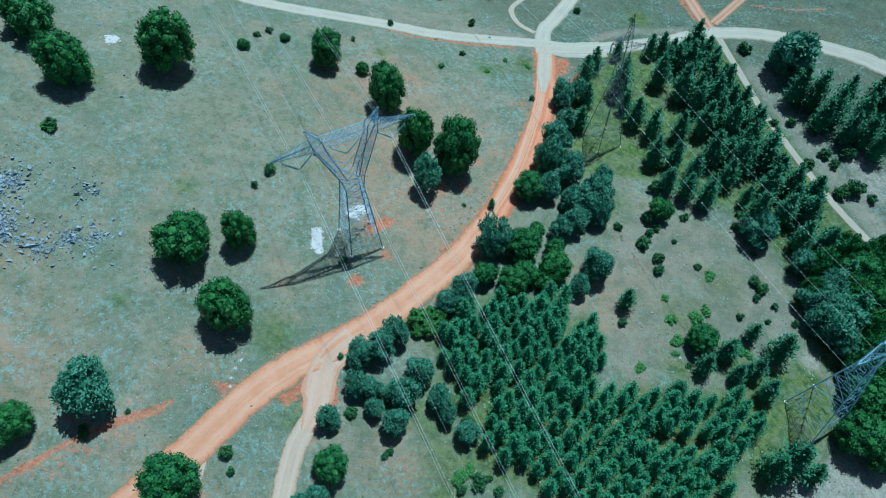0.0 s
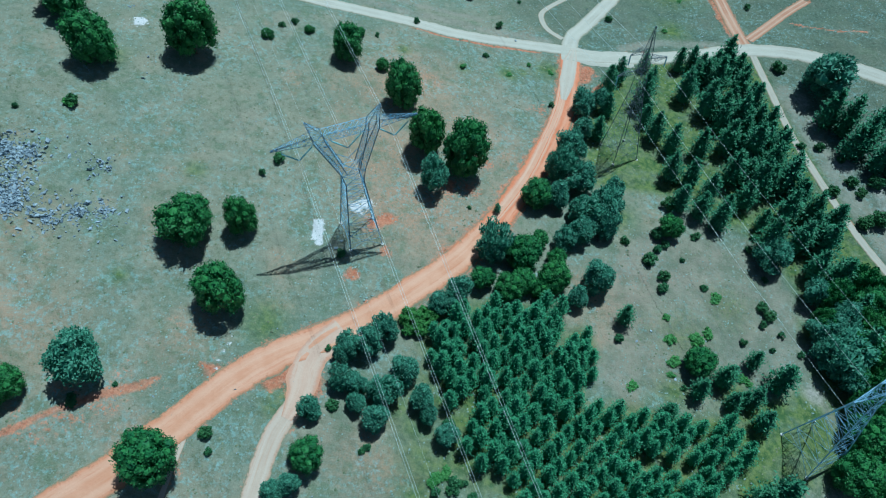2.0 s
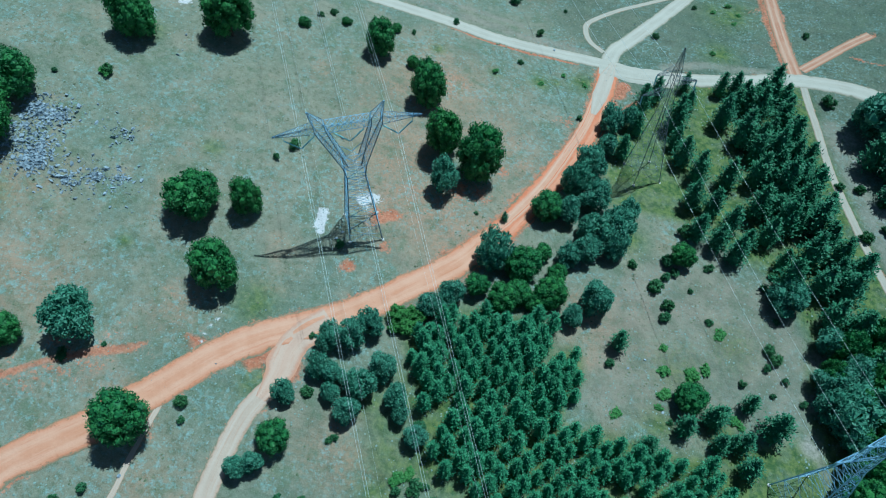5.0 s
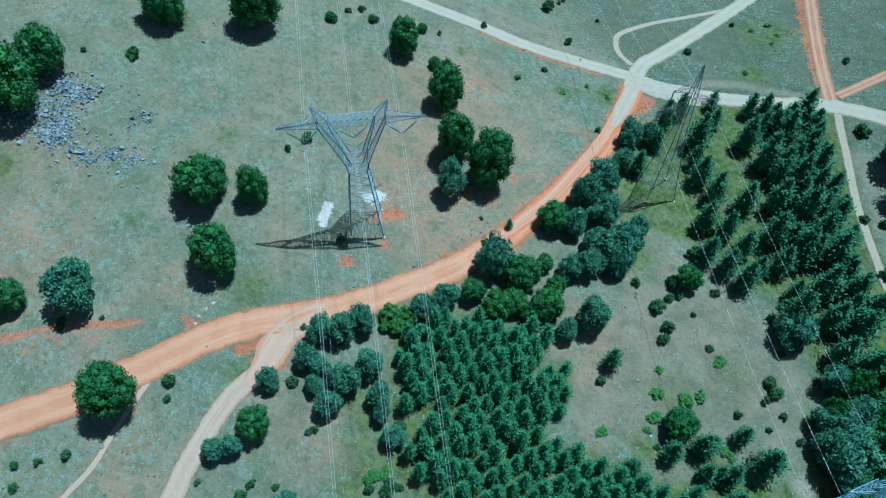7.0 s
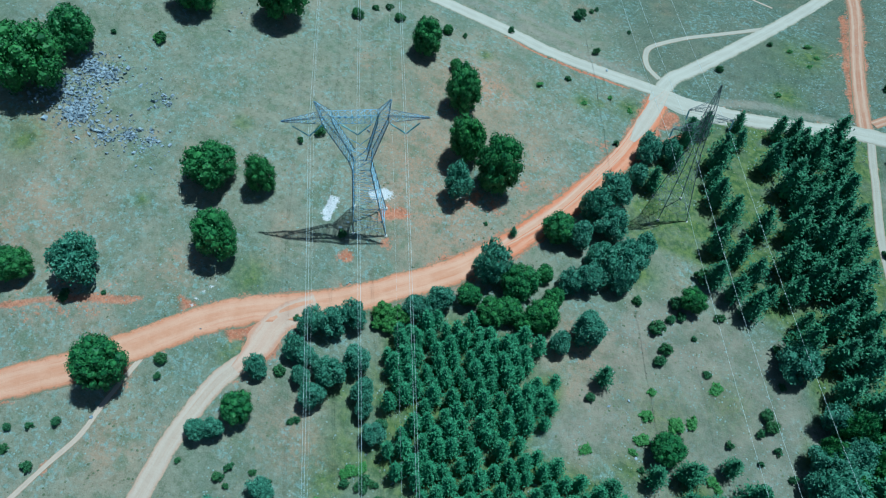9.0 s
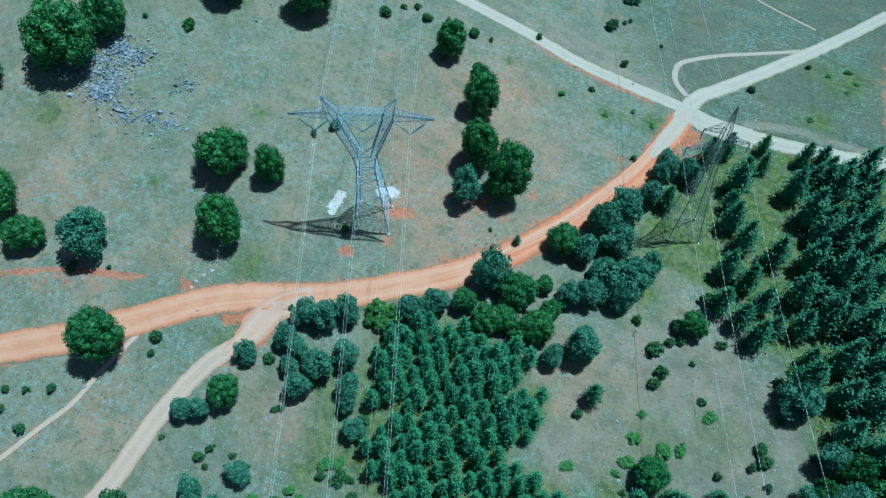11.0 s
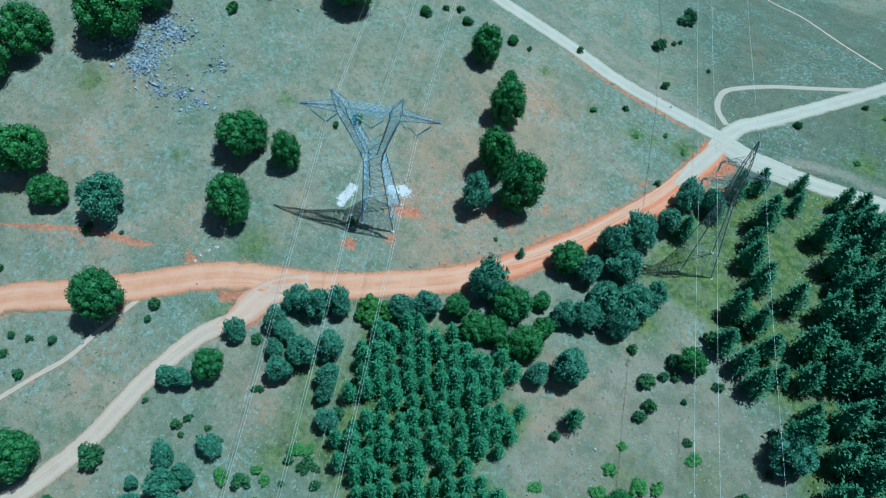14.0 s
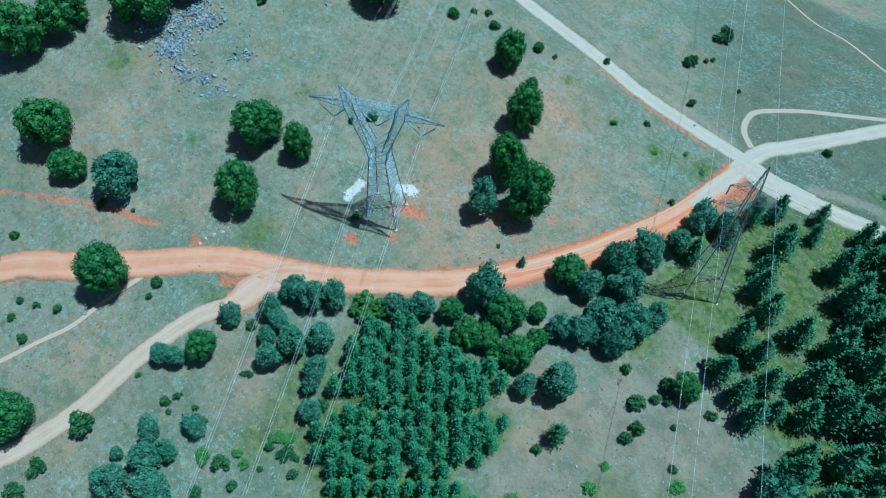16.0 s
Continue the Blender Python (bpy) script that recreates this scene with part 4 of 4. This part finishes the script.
GREY_PINES = GREY_PINES_a + GREY_PINES_b + GREY_PINES_c
CONIFERS_a = [
    (39.5, 75, 6.8, 2.34), (61.2, 65.8, 6.8, 2.35), (67.1, 70, 6.5, 2.26), (54.3, 61.5, 7.6, 2.61), (47.5, 56.1, 6.3, 2.18), (72, 65.9, 10.3, 3.57),
    (61.2, 60.4, 6.7, 2.3), (48, 140.7, 12.1, 4.19), (50.2, 157.2, 6.6, 2.28), (59.9, 158.7, 8, 2.74), (60, 146.1, 11.1, 3.84), (65.1, 140.7, 12.6, 4.33),
    (68.9, 150.5, 12.3, 4.23), (76.5, 161.7, 11, 3.8), (78.5, 150.1, 11, 3.8), (72.7, 136.5, 12.7, 4.38), (80.1, 141.8, 12, 4.13), (83.4, 135.8, 10.5, 3.61),
    (50.2, 129, 10.2, 3.52), (54.2, 125.6, 10.1, 3.47), (53.1, 116.5, 9.8, 3.37), (57.8, 115.5, 9.7, 3.34), (61.4, 125.5, 10, 3.44), (68.6, 128.1, 11.6, 4.01),
]
CONIFERS_b = [
    (74.8, 127, 12.7, 4.38), (81.2, 126.8, 11.8, 4.07), (85.2, 130.3, 9.5, 3.27), (68.5, 118.3, 11.3, 3.88), (62.2, 112.2, 9.2, 3.16), (54.7, 107.6, 9.1, 3.13),
    (59.3, 106.3, 9, 3.11), (63.5, 104, 9.7, 3.33), (66.2, 108.7, 7.1, 2.45), (70.9, 111.5, 9.4, 3.26), (74.7, 116, 12.2, 4.22), (81.8, 117.6, 12.2, 4.21),
    (86.6, 120.7, 11.1, 3.83), (80.3, 108.3, 11.9, 4.09), (86.1, 108.7, 11.8, 4.07), (82.4, 101, 10.8, 3.74), (87.8, 100.3, 12.2, 4.2), (84.9, 94.1, 10.2, 3.52),
    (89.8, 92.2, 11.1, 3.84), (39.1, 145.4, 9.1, 3.14), (38.3, 135.7, 7.5, 2.6), (35.3, 126.1, 8.1, 2.81), (11.1, 96.9, 3.2, 1.1), (74.5, 105.9, 7, 2.4),
]
CONIFERS_c = [
    (91.7, 84.3, 10.5, 3.61), (91.5, 76.2, 11.8, 4.08), (63.3, 151.8, 9.1, 3.13), (69, 139.9, 10, 3.44), (74.9, 148.1, 10.2, 3.5), (73.1, 157.1, 9.1, 3.15),
    (48.4, 134.1, 7.9, 2.71), (77, 135.8, 10.6, 3.64), (79.1, 123, 11.3, 3.89), (97.2, 141, 12.7, 4.37), (101, 138.7, 13.1, 4.5), (103.6, 132.6, 13.3, 4.59),
    (108.6, 138.1, 12.1, 4.17), (110.6, 131, 12.8, 4.4), (116.7, 138.4, 11.1, 3.84), (110.9, 125.8, 11.2, 3.87), (101, 130.9, 10.9, 3.77), (107, 127.2, 10.8, 3.73),
    (113, 121.9, 10.7, 3.67), (118.9, 128.5, 11.8, 4.06), (120.1, 136.8, 12, 4.15), (74.6, 99.3, 12.7, 4.39), (67.9, 42.9, 12.8, 4.4), (64, 41.8, 9.7, 3.33),
]
CONIFERS_d = [
    (72.5, 41.3, 8.1, 2.78), (66, 61.8, 7.5, 2.59), (67.1, 57.1, 8.1, 2.8), (63.8, 61.5, 5.6, 1.95), (59.6, 64.8, 8.3, 2.85), (47, 55.8, 6.5, 2.24),
    (51.7, 151, 6.6, 2.27), (42.5, 150.4, 8.5, 2.93),
]
CONIFERS = CONIFERS_a + CONIFERS_b + CONIFERS_c + CONIFERS_d
EDGE_TRACK = spline(ROADS["wood_edge"][0], 4.0)
CONIFERS = [(x - 3.2 if float(away(np.array(x), np.array(y), EDGE_TRACK)) < 8 and x < 95 else x, y, h, r) for x, y, h, r in CONIFERS]
SHRUBS_a = [
    (63.6, 204.4, 1.5, 1.02), (65, 193.8, 1.7, 1.15), (59.1, 199.7, 1.3, 0.85), (66.3, 199.2, 1.3, 0.84), (58.6, 177.2, 1.4, 0.95), (12, 145.1, 1.3, 0.89),
    (23.5, 149.1, 1.6, 1.04), (17.5, 151.3, 1.1, 0.75), (53.3, 200.6, 1.3, 0.86), (41.6, 180.5, 1.7, 1.14), (85.2, 190.7, 1.7, 1.11), (-20.4, 77.4, 1.6, 1.06),
    (-39.8, 93.5, 1.3, 0.88), (-37.2, 97.9, 2.1, 1.41), (-80.5, 99.5, 2.3, 1.55), (-89.1, 95.2, 1, 0.64), (4.7, 96.3, 0.9, 0.63), (-1.1, 183.6, 2.5, 1.7),
    (2.1, 189.1, 1.3, 0.86), (-16.5, 46.8, 1.9, 1.26), (-20.2, 45, 1.9, 1.26), (-36.4, 38.5, 1.9, 1.24), (-35.3, 35.6, 1.1, 0.72), (-58.5, 39.5, 1.4, 0.94),
]
SHRUBS_b = [
    (-52.8, 43.8, 0.8, 0.53), (-49.4, 18.6, 1.2, 0.77), (-52.4, 16.7, 1.2, 0.77), (-50.6, 13.6, 1.4, 0.95), (-45.7, 21.2, 1.3, 0.88), (-45.4, 13.1, 1.6, 1.04),
    (-24, 25.3, 0.9, 0.59), (46.4, 91.2, 2.7, 1.8), (48.6, 94.8, 1.6, 1.09), (49.1, 87.8, 2.3, 1.54), (48.8, 84.7, 1.9, 1.29), (54.1, 92.9, 1.1, 0.72),
    (58.6, 86.5, 1.4, 0.94), (60.9, 84.7, 2.3, 1.51), (49, 77.9, 1.4, 0.92), (49.5, 73, 2, 1.35), (55.2, 73.5, 2.5, 1.68), (58.3, 75.8, 2, 1.35),
    (38.3, 70.8, 1.5, 1.01), (40.9, 61.5, 1.6, 1.08), (49.2, 65, 1.3, 0.87), (50.1, 68.1, 2.1, 1.43), (70.8, 98.8, 1.5, 0.97), (72.7, 102.7, 1.5, 0.98),
]
SHRUBS_c = [
    (73.4, 91.2, 1.4, 0.94), (71.6, 83.9, 2.1, 1.38), (73, 82.1, 2.2, 1.48), (71.2, 79.8, 1.5, 1.02), (66.1, 74.9, 1.3, 0.89), (75.2, 78.3, 1.3, 0.9),
    (72.5, 74.4, 1, 0.67), (78.8, 74.2, 1.5, 0.99), (57.9, 99.9, 1.8, 1.23), (50.4, 96.4, 1.6, 1.1), (48.5, 98.8, 2.8, 1.84), (40.5, 95.1, 2, 1.34),
    (4.6, 46.8, 2, 1.36), (2.7, 36.9, 1.5, 1.01), (4.6, 38.3, 1.5, 1.01), (3.3, 35.2, 1.4, 0.9),
    (7.8, 37.3, 1.2, 0.81), (5.7, 35.8, 1.4, 0.9), (-16.4, 26.2, 1.3, 0.88), (-15.6, 28.6, 1, 0.69), (-11.7, 29.4, 1, 0.69), (-8.5, 28.7, 2.2, 1.47),
]
SHRUBS_d = [
    (64.7, 66.8, 1.6, 1.09), (66, 66, 1.3, 0.87), (66.1, 62.6, 1.3, 0.86), (51.6, 62.5, 1.1, 0.76), (52.4, 108.2, 3.2, 2.15), (54.6, 115.4, 1.9, 1.3),
    (-24.1, 149.6, 1.1, 0.77), (5.5, 151.3, 1.4, 0.91), (23.7, 135.8, 1.3, 0.86), (-19.2, 57.2, 1, 0.66), (-10.2, 39.9, 1.1, 0.72), (8.4, 167.7, 1.7, 1.12),
    (94.2, 133.3, 2.1, 1.38), (99.3, 129.4, 1.8, 1.21), (105.9, 122.4, 3.3, 2.22), (102.3, 119.5, 2.4, 1.62), (100.1, 122.6, 2.7, 1.78), (94.7, 119.3, 2.6, 1.76),
    (104.2, 111.6, 3.9, 2.58), (100.8, 110.2, 2.8, 1.86), (108.7, 109.1, 2.1, 1.43), (89.6, 133.2, 1.8, 1.22), (88.8, 161.4, 3.2, 2.15), (-80.1, 100, 2.2, 1.49),
]
SHRUBS_e = [
    (-48.8, 136.9, 2.1, 1.4), (-45, 145.8, 1.7, 1.17), (-40, 144.5, 1.5, 1.02), (-14.9, 160.5, 1.7, 1.11), (40.1, 60.9, 1.7, 1.16), (-23, 3.1, 2.8, 1.84),
    (-23, -2.1, 2.7, 1.82), (-23.5, 12.6, 3.6, 2.4), (-15.9, 28.1, 1.1, 0.75), (-16.7, 26.1, 1.3, 0.85), (-14.5, 25.5, 1, 0.64), (-11.9, 29.4, 0.8, 0.53),
    (-3.9, 25.3, 2.3, 1.55), (-0.7, 27.1, 2.6, 1.75), (0.1, 30.4, 1.4, 0.94), (2.5, 30.1, 1.6, 1.03), (5.1, 31.5, 0.9, 0.62), (0.3, 20.8, 1.8, 1.22),
    (3.9, 26.2, 1.5, 1.02), (2.9, 37.4, 1.7, 1.16), (5, 39, 1.4, 0.95), (6.5, 36.5, 2.3, 1.56), (8.5, 37.4, 1.1, 0.73), (9.9, 35.2, 1.5, 1.03),
]
SHRUBS_f = [
    (-9.6, 40.6, 1.3, 0.87), (-1.1, 201.7, 4.5, 2.97), (-1.4, 181.7, 2.4, 1.57), (1.2, 187.2, 1.2, 0.79), (14.1, 183.3, 1.2, 0.77), (-47.2, 142.8, 1.6, 1.06),
    (-32.6, 141.6, 1.3, 0.89), (-0.4, 144.8, 1.3, 0.85), (-58.4, 40.1, 1.6, 1.08), (-65, 23.2, 1.6, 1.05),
]
SHRUBS = SHRUBS_a + SHRUBS_b + SHRUBS_c + SHRUBS_d + SHRUBS_e + SHRUBS_f



def size_words(tall, wide, kind, where):
    return lambda h, r: (tall if h > wide else "small") + " " + kind + " " + where


stand("broadleaf_tree", "round deep-green broadleaf tree on dry pasture", "tree",
      [lifted(round_crown(10 + i, 60 + 4 * i, 6000, 0.038, 0.6, 0.72), 0.10, 2.0) for i in range(6)], OAK_LEAF,
      unit_trunk(1.0, 0.07, 5, 0.35), OAKS, "broadleaf trees", 11, lambda h, r: h / 2,
      size_words("large", 7.0, "round deep-green broadleaf tree", "on dry pasture"))
stand("grey_pine", "bushy grey-green pine with lumpy crown", "tree",
      [lifted(round_crown(30 + i, 28, 4300, 0.066, 0.9, 0.50, (0.16, 0.40), 0.55, True), 0.08, 2.0) for i in range(5)], BLUE_LEAF,
      unit_trunk(1.0, 0.06, 5, 0.35), GREY_PINES, "grey-green pines", 12, lambda h, r: h * 0.58 if h < 9 else h / 2,
      size_words("tall", 6.0, "bushy grey-green pine with lumpy crown", "beside the track"))
stand("dark_conifer", "dark pointed conifer with feathery branches", "tree",
      [cone_crown(50 + i, 16, 10, 15, 0.098, 0.58, 0.06, 0.46) for i in range(5)], FIR_LEAF,
      unit_trunk(2.3, 0.05, 0, 0.1), [(x, y, h, r * 0.93) for x, y, h, r in CONIFERS], "dark conifers", 13, lambda h, r: h / 2.7,
      size_words("tall", 7.5, "dark pointed conifer with feathery branches", "in lush grass"))
BRIGHT = [(12, 145.1), (23.5, 149.1), (17.5, 151.3), (63.6, 204.4), (65, 193.8), (59.1, 199.7), (66.3, 199.2), (49.2, 65), (49.5, 73), (49, 77.9), (40.9, 61.5), (58.3, 75.8), (60.9, 84.7), (40.1, 60.9), (66, 66), (64.7, 66.8), (55.2, 73.5), (50.1, 68.1), (2.7, 36.9), (4.6, 38.3), (2.9, 37.4), (5, 39), (0.1, 30.4), (2.5, 30.1), (-3.9, 25.3), (-0.4, 144.8), (58.6, 177.2), (-80.5, 99.5)]
bright = [row for row in SHRUBS if row[:2] in BRIGHT]
stand("shrub", "low rounded dark-green shrub", "shrub",
      [lifted(round_crown(70 + i, 16, 760, 0.11, 0.8, 0.62, (0.2, 0.4), 0.45), -0.08, 1.5) for i in range(6)], SHRUB_LEAF,
      lambda rng: None, [row for row in SHRUBS if row not in bright], "shrubs", 14, lambda h, r: h / 1.5)
stand("leafy_bush", "low spreading bright-green bush", "bush",
      [lifted(round_crown(80 + i, 16, 760, 0.11, 0.8, 0.62, (0.2, 0.4), 0.45), -0.08, 1.5) for i in range(4)], BUSH_LEAF,
      lambda rng: None, [(x, y, h * 0.5, r * 1.1) for x, y, h, r in bright], "leafy bushes", 24, lambda h, r: h / 1.5)
stand("hedge_bush", "dense bright-green bush filling a gap beside the road", "bush",
      [lifted(round_crown(85 + i, 34, 2600, 0.06, 0.5, 0.8, (0.14, 0.26), 0.2), -0.05, 1.5) for i in range(2)], BUSH_LEAF,
      lambda rng: None, [(-4.4, 66.4, 3.4, 2.5), (-2.6, 64.6, 3.2, 2.2), (-1.4, 67.4, 3.4, 2.3), (-4.9, 63.7, 2.0, 1.4)], "hedge bushes", 25, lambda h, r: h / 1.5)


def in_rows(ring_pts, ax_u, ax_v, jitter, seed):
    """Planted rows inside a stand."""
    rng = np.random.default_rng(seed)
    c = np.mean(ring_pts, axis=0)
    u, v = np.array(ax_u), np.array(ax_v)
    out = []
    for i in range(-30, 31):
        for j in range(-30, 31):
            p = c + u * i + v * j + rng.normal(size=2) * jitter
            if inside(np.array([p[0]]), np.array([p[1]]), ring_pts)[0] and rng.random() > 0.05:
                s = rng.uniform(0.82, 1.18)
                out.append((p[0], p[1], 6.0 * s, 1.85 * s))
    return out


PLANTED = in_rows(PINE_STAND, (2.0, 2.0), (-2.1, 2.1), 0.30, 5)
stand("planted_pine", "young bright-green pine planted in a row", "tree",
      [cone_crown(90 + i, 12, 10, 15, 0.096, 0.64, 0.36, 0.26) for i in range(5)], PINE_LEAF,
      unit_trunk(2.2, 0.05, 0, 0.1), PLANTED, "planted pines", 15, lambda h, r: h / 2.35)
DARK_TREES = [(x, y, 9.0 * s, 3.0 * s) for x, y, h, r in in_rows(DARK_STAND, (4.3, 0.6), (-0.7, 4.4), 0.9, 8) for s in (h / 6.0,)]
SELF_SOWN = []
for i, ring_pts in enumerate(([(13.5, 70.8), (21.7, 74.9), (28.5, 76.3), (27.5, 70.1), (22.2, 63.2), (16.7, 65.4)], [(25.4, 62.3), (30.3, 70.8), (33.1, 65.4), (31.4, 58), (28.1, 57.8)], [(-1.3, 60.1), (2.3, 67), (6, 62.5), (5.1, 53.7), (1.9, 55.6)])):
    SELF_SOWN += in_rows(ring_pts, (1.9, 1.9), (-2.0, 2.0), 0.5, 40 + i)
stand("young_pine", "young bright-green pine beside the planted rows", "tree",
      [cone_crown(190 + i, 12, 10, 15, 0.096, 0.64, 0.36, 0.26) for i in range(3)], PINE_LEAF,
      unit_trunk(2.2, 0.05, 0, 0.1), SELF_SOWN, "young pines", 19, lambda h, r: h / 2.7)
WOOD_EDGE = [(62.7, 159.9), (72.2, 161.9), (76.3, 165.2), (79.9, 141.4), (86.4, 119.1), (94.7, 101.5), (89.6, 90), (83.7, 94.1), (78.7, 104.9), (75.7, 113.4), (69.4, 118.3), (69, 130), (63.8, 142.4)]
taken = np.array([(x, y) for x, y, h, r in CONIFERS])
WOOD_CONIFERS = [(x, y, 8.6 * s, 2.9 * s) for x, y, h, r in in_rows(WOOD_EDGE, (3.9, 0.6), (-0.7, 4.1), 1.5, 18) for s in (h / 6.0,)
                 if np.hypot(taken[:, 0] - x, taken[:, 1] - y).min() > 2.6]
stand("wood_conifer", "tall dark conifer crowded in dense wood", "tree",
      [cone_crown(130 + i, 16, 10, 16, 0.100, 0.58, 0.06, 0.46) for i in range(4)], FIR_LEAF,
      unit_trunk(2.3, 0.05, 0, 0.1), WOOD_CONIFERS, "wood conifers", 17, lambda h, r: h / 2.7)
stand("wood_tree", "dark crowded broadleaf tree in dense wood", "tree",
      [lifted(round_crown(110 + i, 30, 2700, 0.062, 0.7), 0.10, 2.0) for i in range(3)], OAK_LEAF,
      unit_trunk(1.0, 0.07, 4, 0.35), DARK_TREES, "wood trees", 16, lambda h, r: h / 2)


# ---- stones and herbs ----
def stones(rng, centres, sizes):
    """Broken angular blocks, no two alike."""
    v, f = [], []
    unit = np.array([(x, y, z) for x in (-1, 1) for y in (-1, 1) for z in (-1, 1)], float)
    quads = [(0, 1, 3, 2), (4, 6, 7, 5), (0, 4, 5, 1), (2, 3, 7, 6), (0, 2, 6, 4), (1, 5, 7, 3)]
    for (x, y), s in zip(centres, sizes):
        k = len(v)
        m = rng.normal(size=(3, 3)) * 0.30 + np.diag(rng.uniform(0.45, 1.0, 3))
        p = (unit * rng.uniform(0.45, 0.95, (8, 3))) @ m * s
        z = ground_at(x, y) + float(humps(x, y)) + 0.22 * s
        v += [tuple(q + np.array([x, y, z])) for q in p]
        f += [tuple(k + i for i in t) for t in quads]
    return v, f


BOULDERS = [(31.48, 109.97, 0.8), (-70.18, 111.44, 0.45), (-69.89, 111.48, 0.5), (-28.79, 104.59, 0.3), (30.72, 108.96, 0.7), (6.4, 106.75, 0.3), (-29.29, 61.86, 0.3), (-21.61, 78.86, 0.5), (-20.99, 80.76, 0.4)]
for i, (x, y, r) in enumerate(BOULDERS):
    v, f = stones(np.random.default_rng(60 + i), [(0, 0)], [r])
    v = [(a, b, c - ground_at(0, 0) - float(humps(0, 0))) for a, b, c in v]
    ob = new("boulder", mesh_from("boulder", v, f, [STONE]))
    ob.matrix_world = pose(x, y, ground_at(x, y), 0, 0, 40 * i)
    tagged(ob, "pale weathered limestone boulder half sunk in grass", "boulder", "boulders")
rng = np.random.default_rng(21)
cs, ss = [], []
for px, py, r, n in SCREE:
    for k in range(int(n * 1.7) if r < 3 else int(n * 0.7)):
        cs.append((px + rng.normal() * r * 0.85, py + rng.normal() * r * 0.85))
        ss.append(0.12 + 0.34 * rng.random() ** 2.4)
tagged(new("scree", mesh_from("scree", *stones(rng, cs, ss), [STONE])), "heap of pale blue-grey limestone rubble on the pasture", "stones", kind="stuff")
cs, ss = [], []
while len(cs) < 1000:
    x, y = rng.uniform(-110, 90), rng.uniform(10, 230)
    if noise.noise((x * 0.03, y * 0.03, 2.0)) + rng.normal() * 0.25 > 0.05 - 0.15 * (x < -40):
        cs.append((x, y))
        ss.append(0.06 + 0.20 * rng.random() ** 4)
tagged(new("loose_stones", mesh_from("loose_stones", *stones(rng, cs, ss), [STONE])), "scattered pale stones in dry grass", "stones", kind="stuff")


def tufts(name, n, mat, label, thresh, off, size, seed):
    """Low cushions of herbs, thick in some places and thin in others."""
    rng = np.random.default_rng(seed)
    x, y = rng.uniform(-120, 130, n * 4), rng.uniform(-10, 235, n * 4)
    free = np.ones(len(x), bool)
    for pts, width, mat_, lab in ROADS.values():
        free &= away(x, y, spline(pts, 4.0)) > width / 2 + 0.5
    z = height(x, y) + humps(x, y)
    v, f, kept = [], [], 0
    for px, py, pz in zip(x[free], y[free], z[free]):
        if kept >= n:
            break
        q = noise.noise((px * 0.05 + off, py * 0.05, 3.0)) + 0.7 * noise.noise((px * 0.25, py * 0.25 + off, 1.0))
        if q < thresh:
            continue
        kept += 1
        r = size * rng.uniform(0.5, 1.6)
        k, turn = len(v), rng.uniform(0, 6.28)
        for j in range(6):
            a, rr = turn + j * 1.047, r * rng.uniform(0.6, 1.3)
            v.append((px + math.cos(a) * rr, py + math.sin(a) * rr, pz - 0.02))
        v.append((px, py, pz + r * rng.uniform(0.25, 0.5)))
        f += [(k + j, k + (j + 1) % 6, k + 6) for j in range(6)]
    tagged(new(name, mesh_from(name, v, f, [mat])), label, "plants", kind="stuff")


tufts("herbs", 18000, HERB, "blue-grey cushions of thyme and thistle", 0.0, 5.0, 0.17, 31)
tufts("grass", 11000, TUFT, "dry olive tufts of pasture grass", -0.2, 40.0, 0.20, 32)
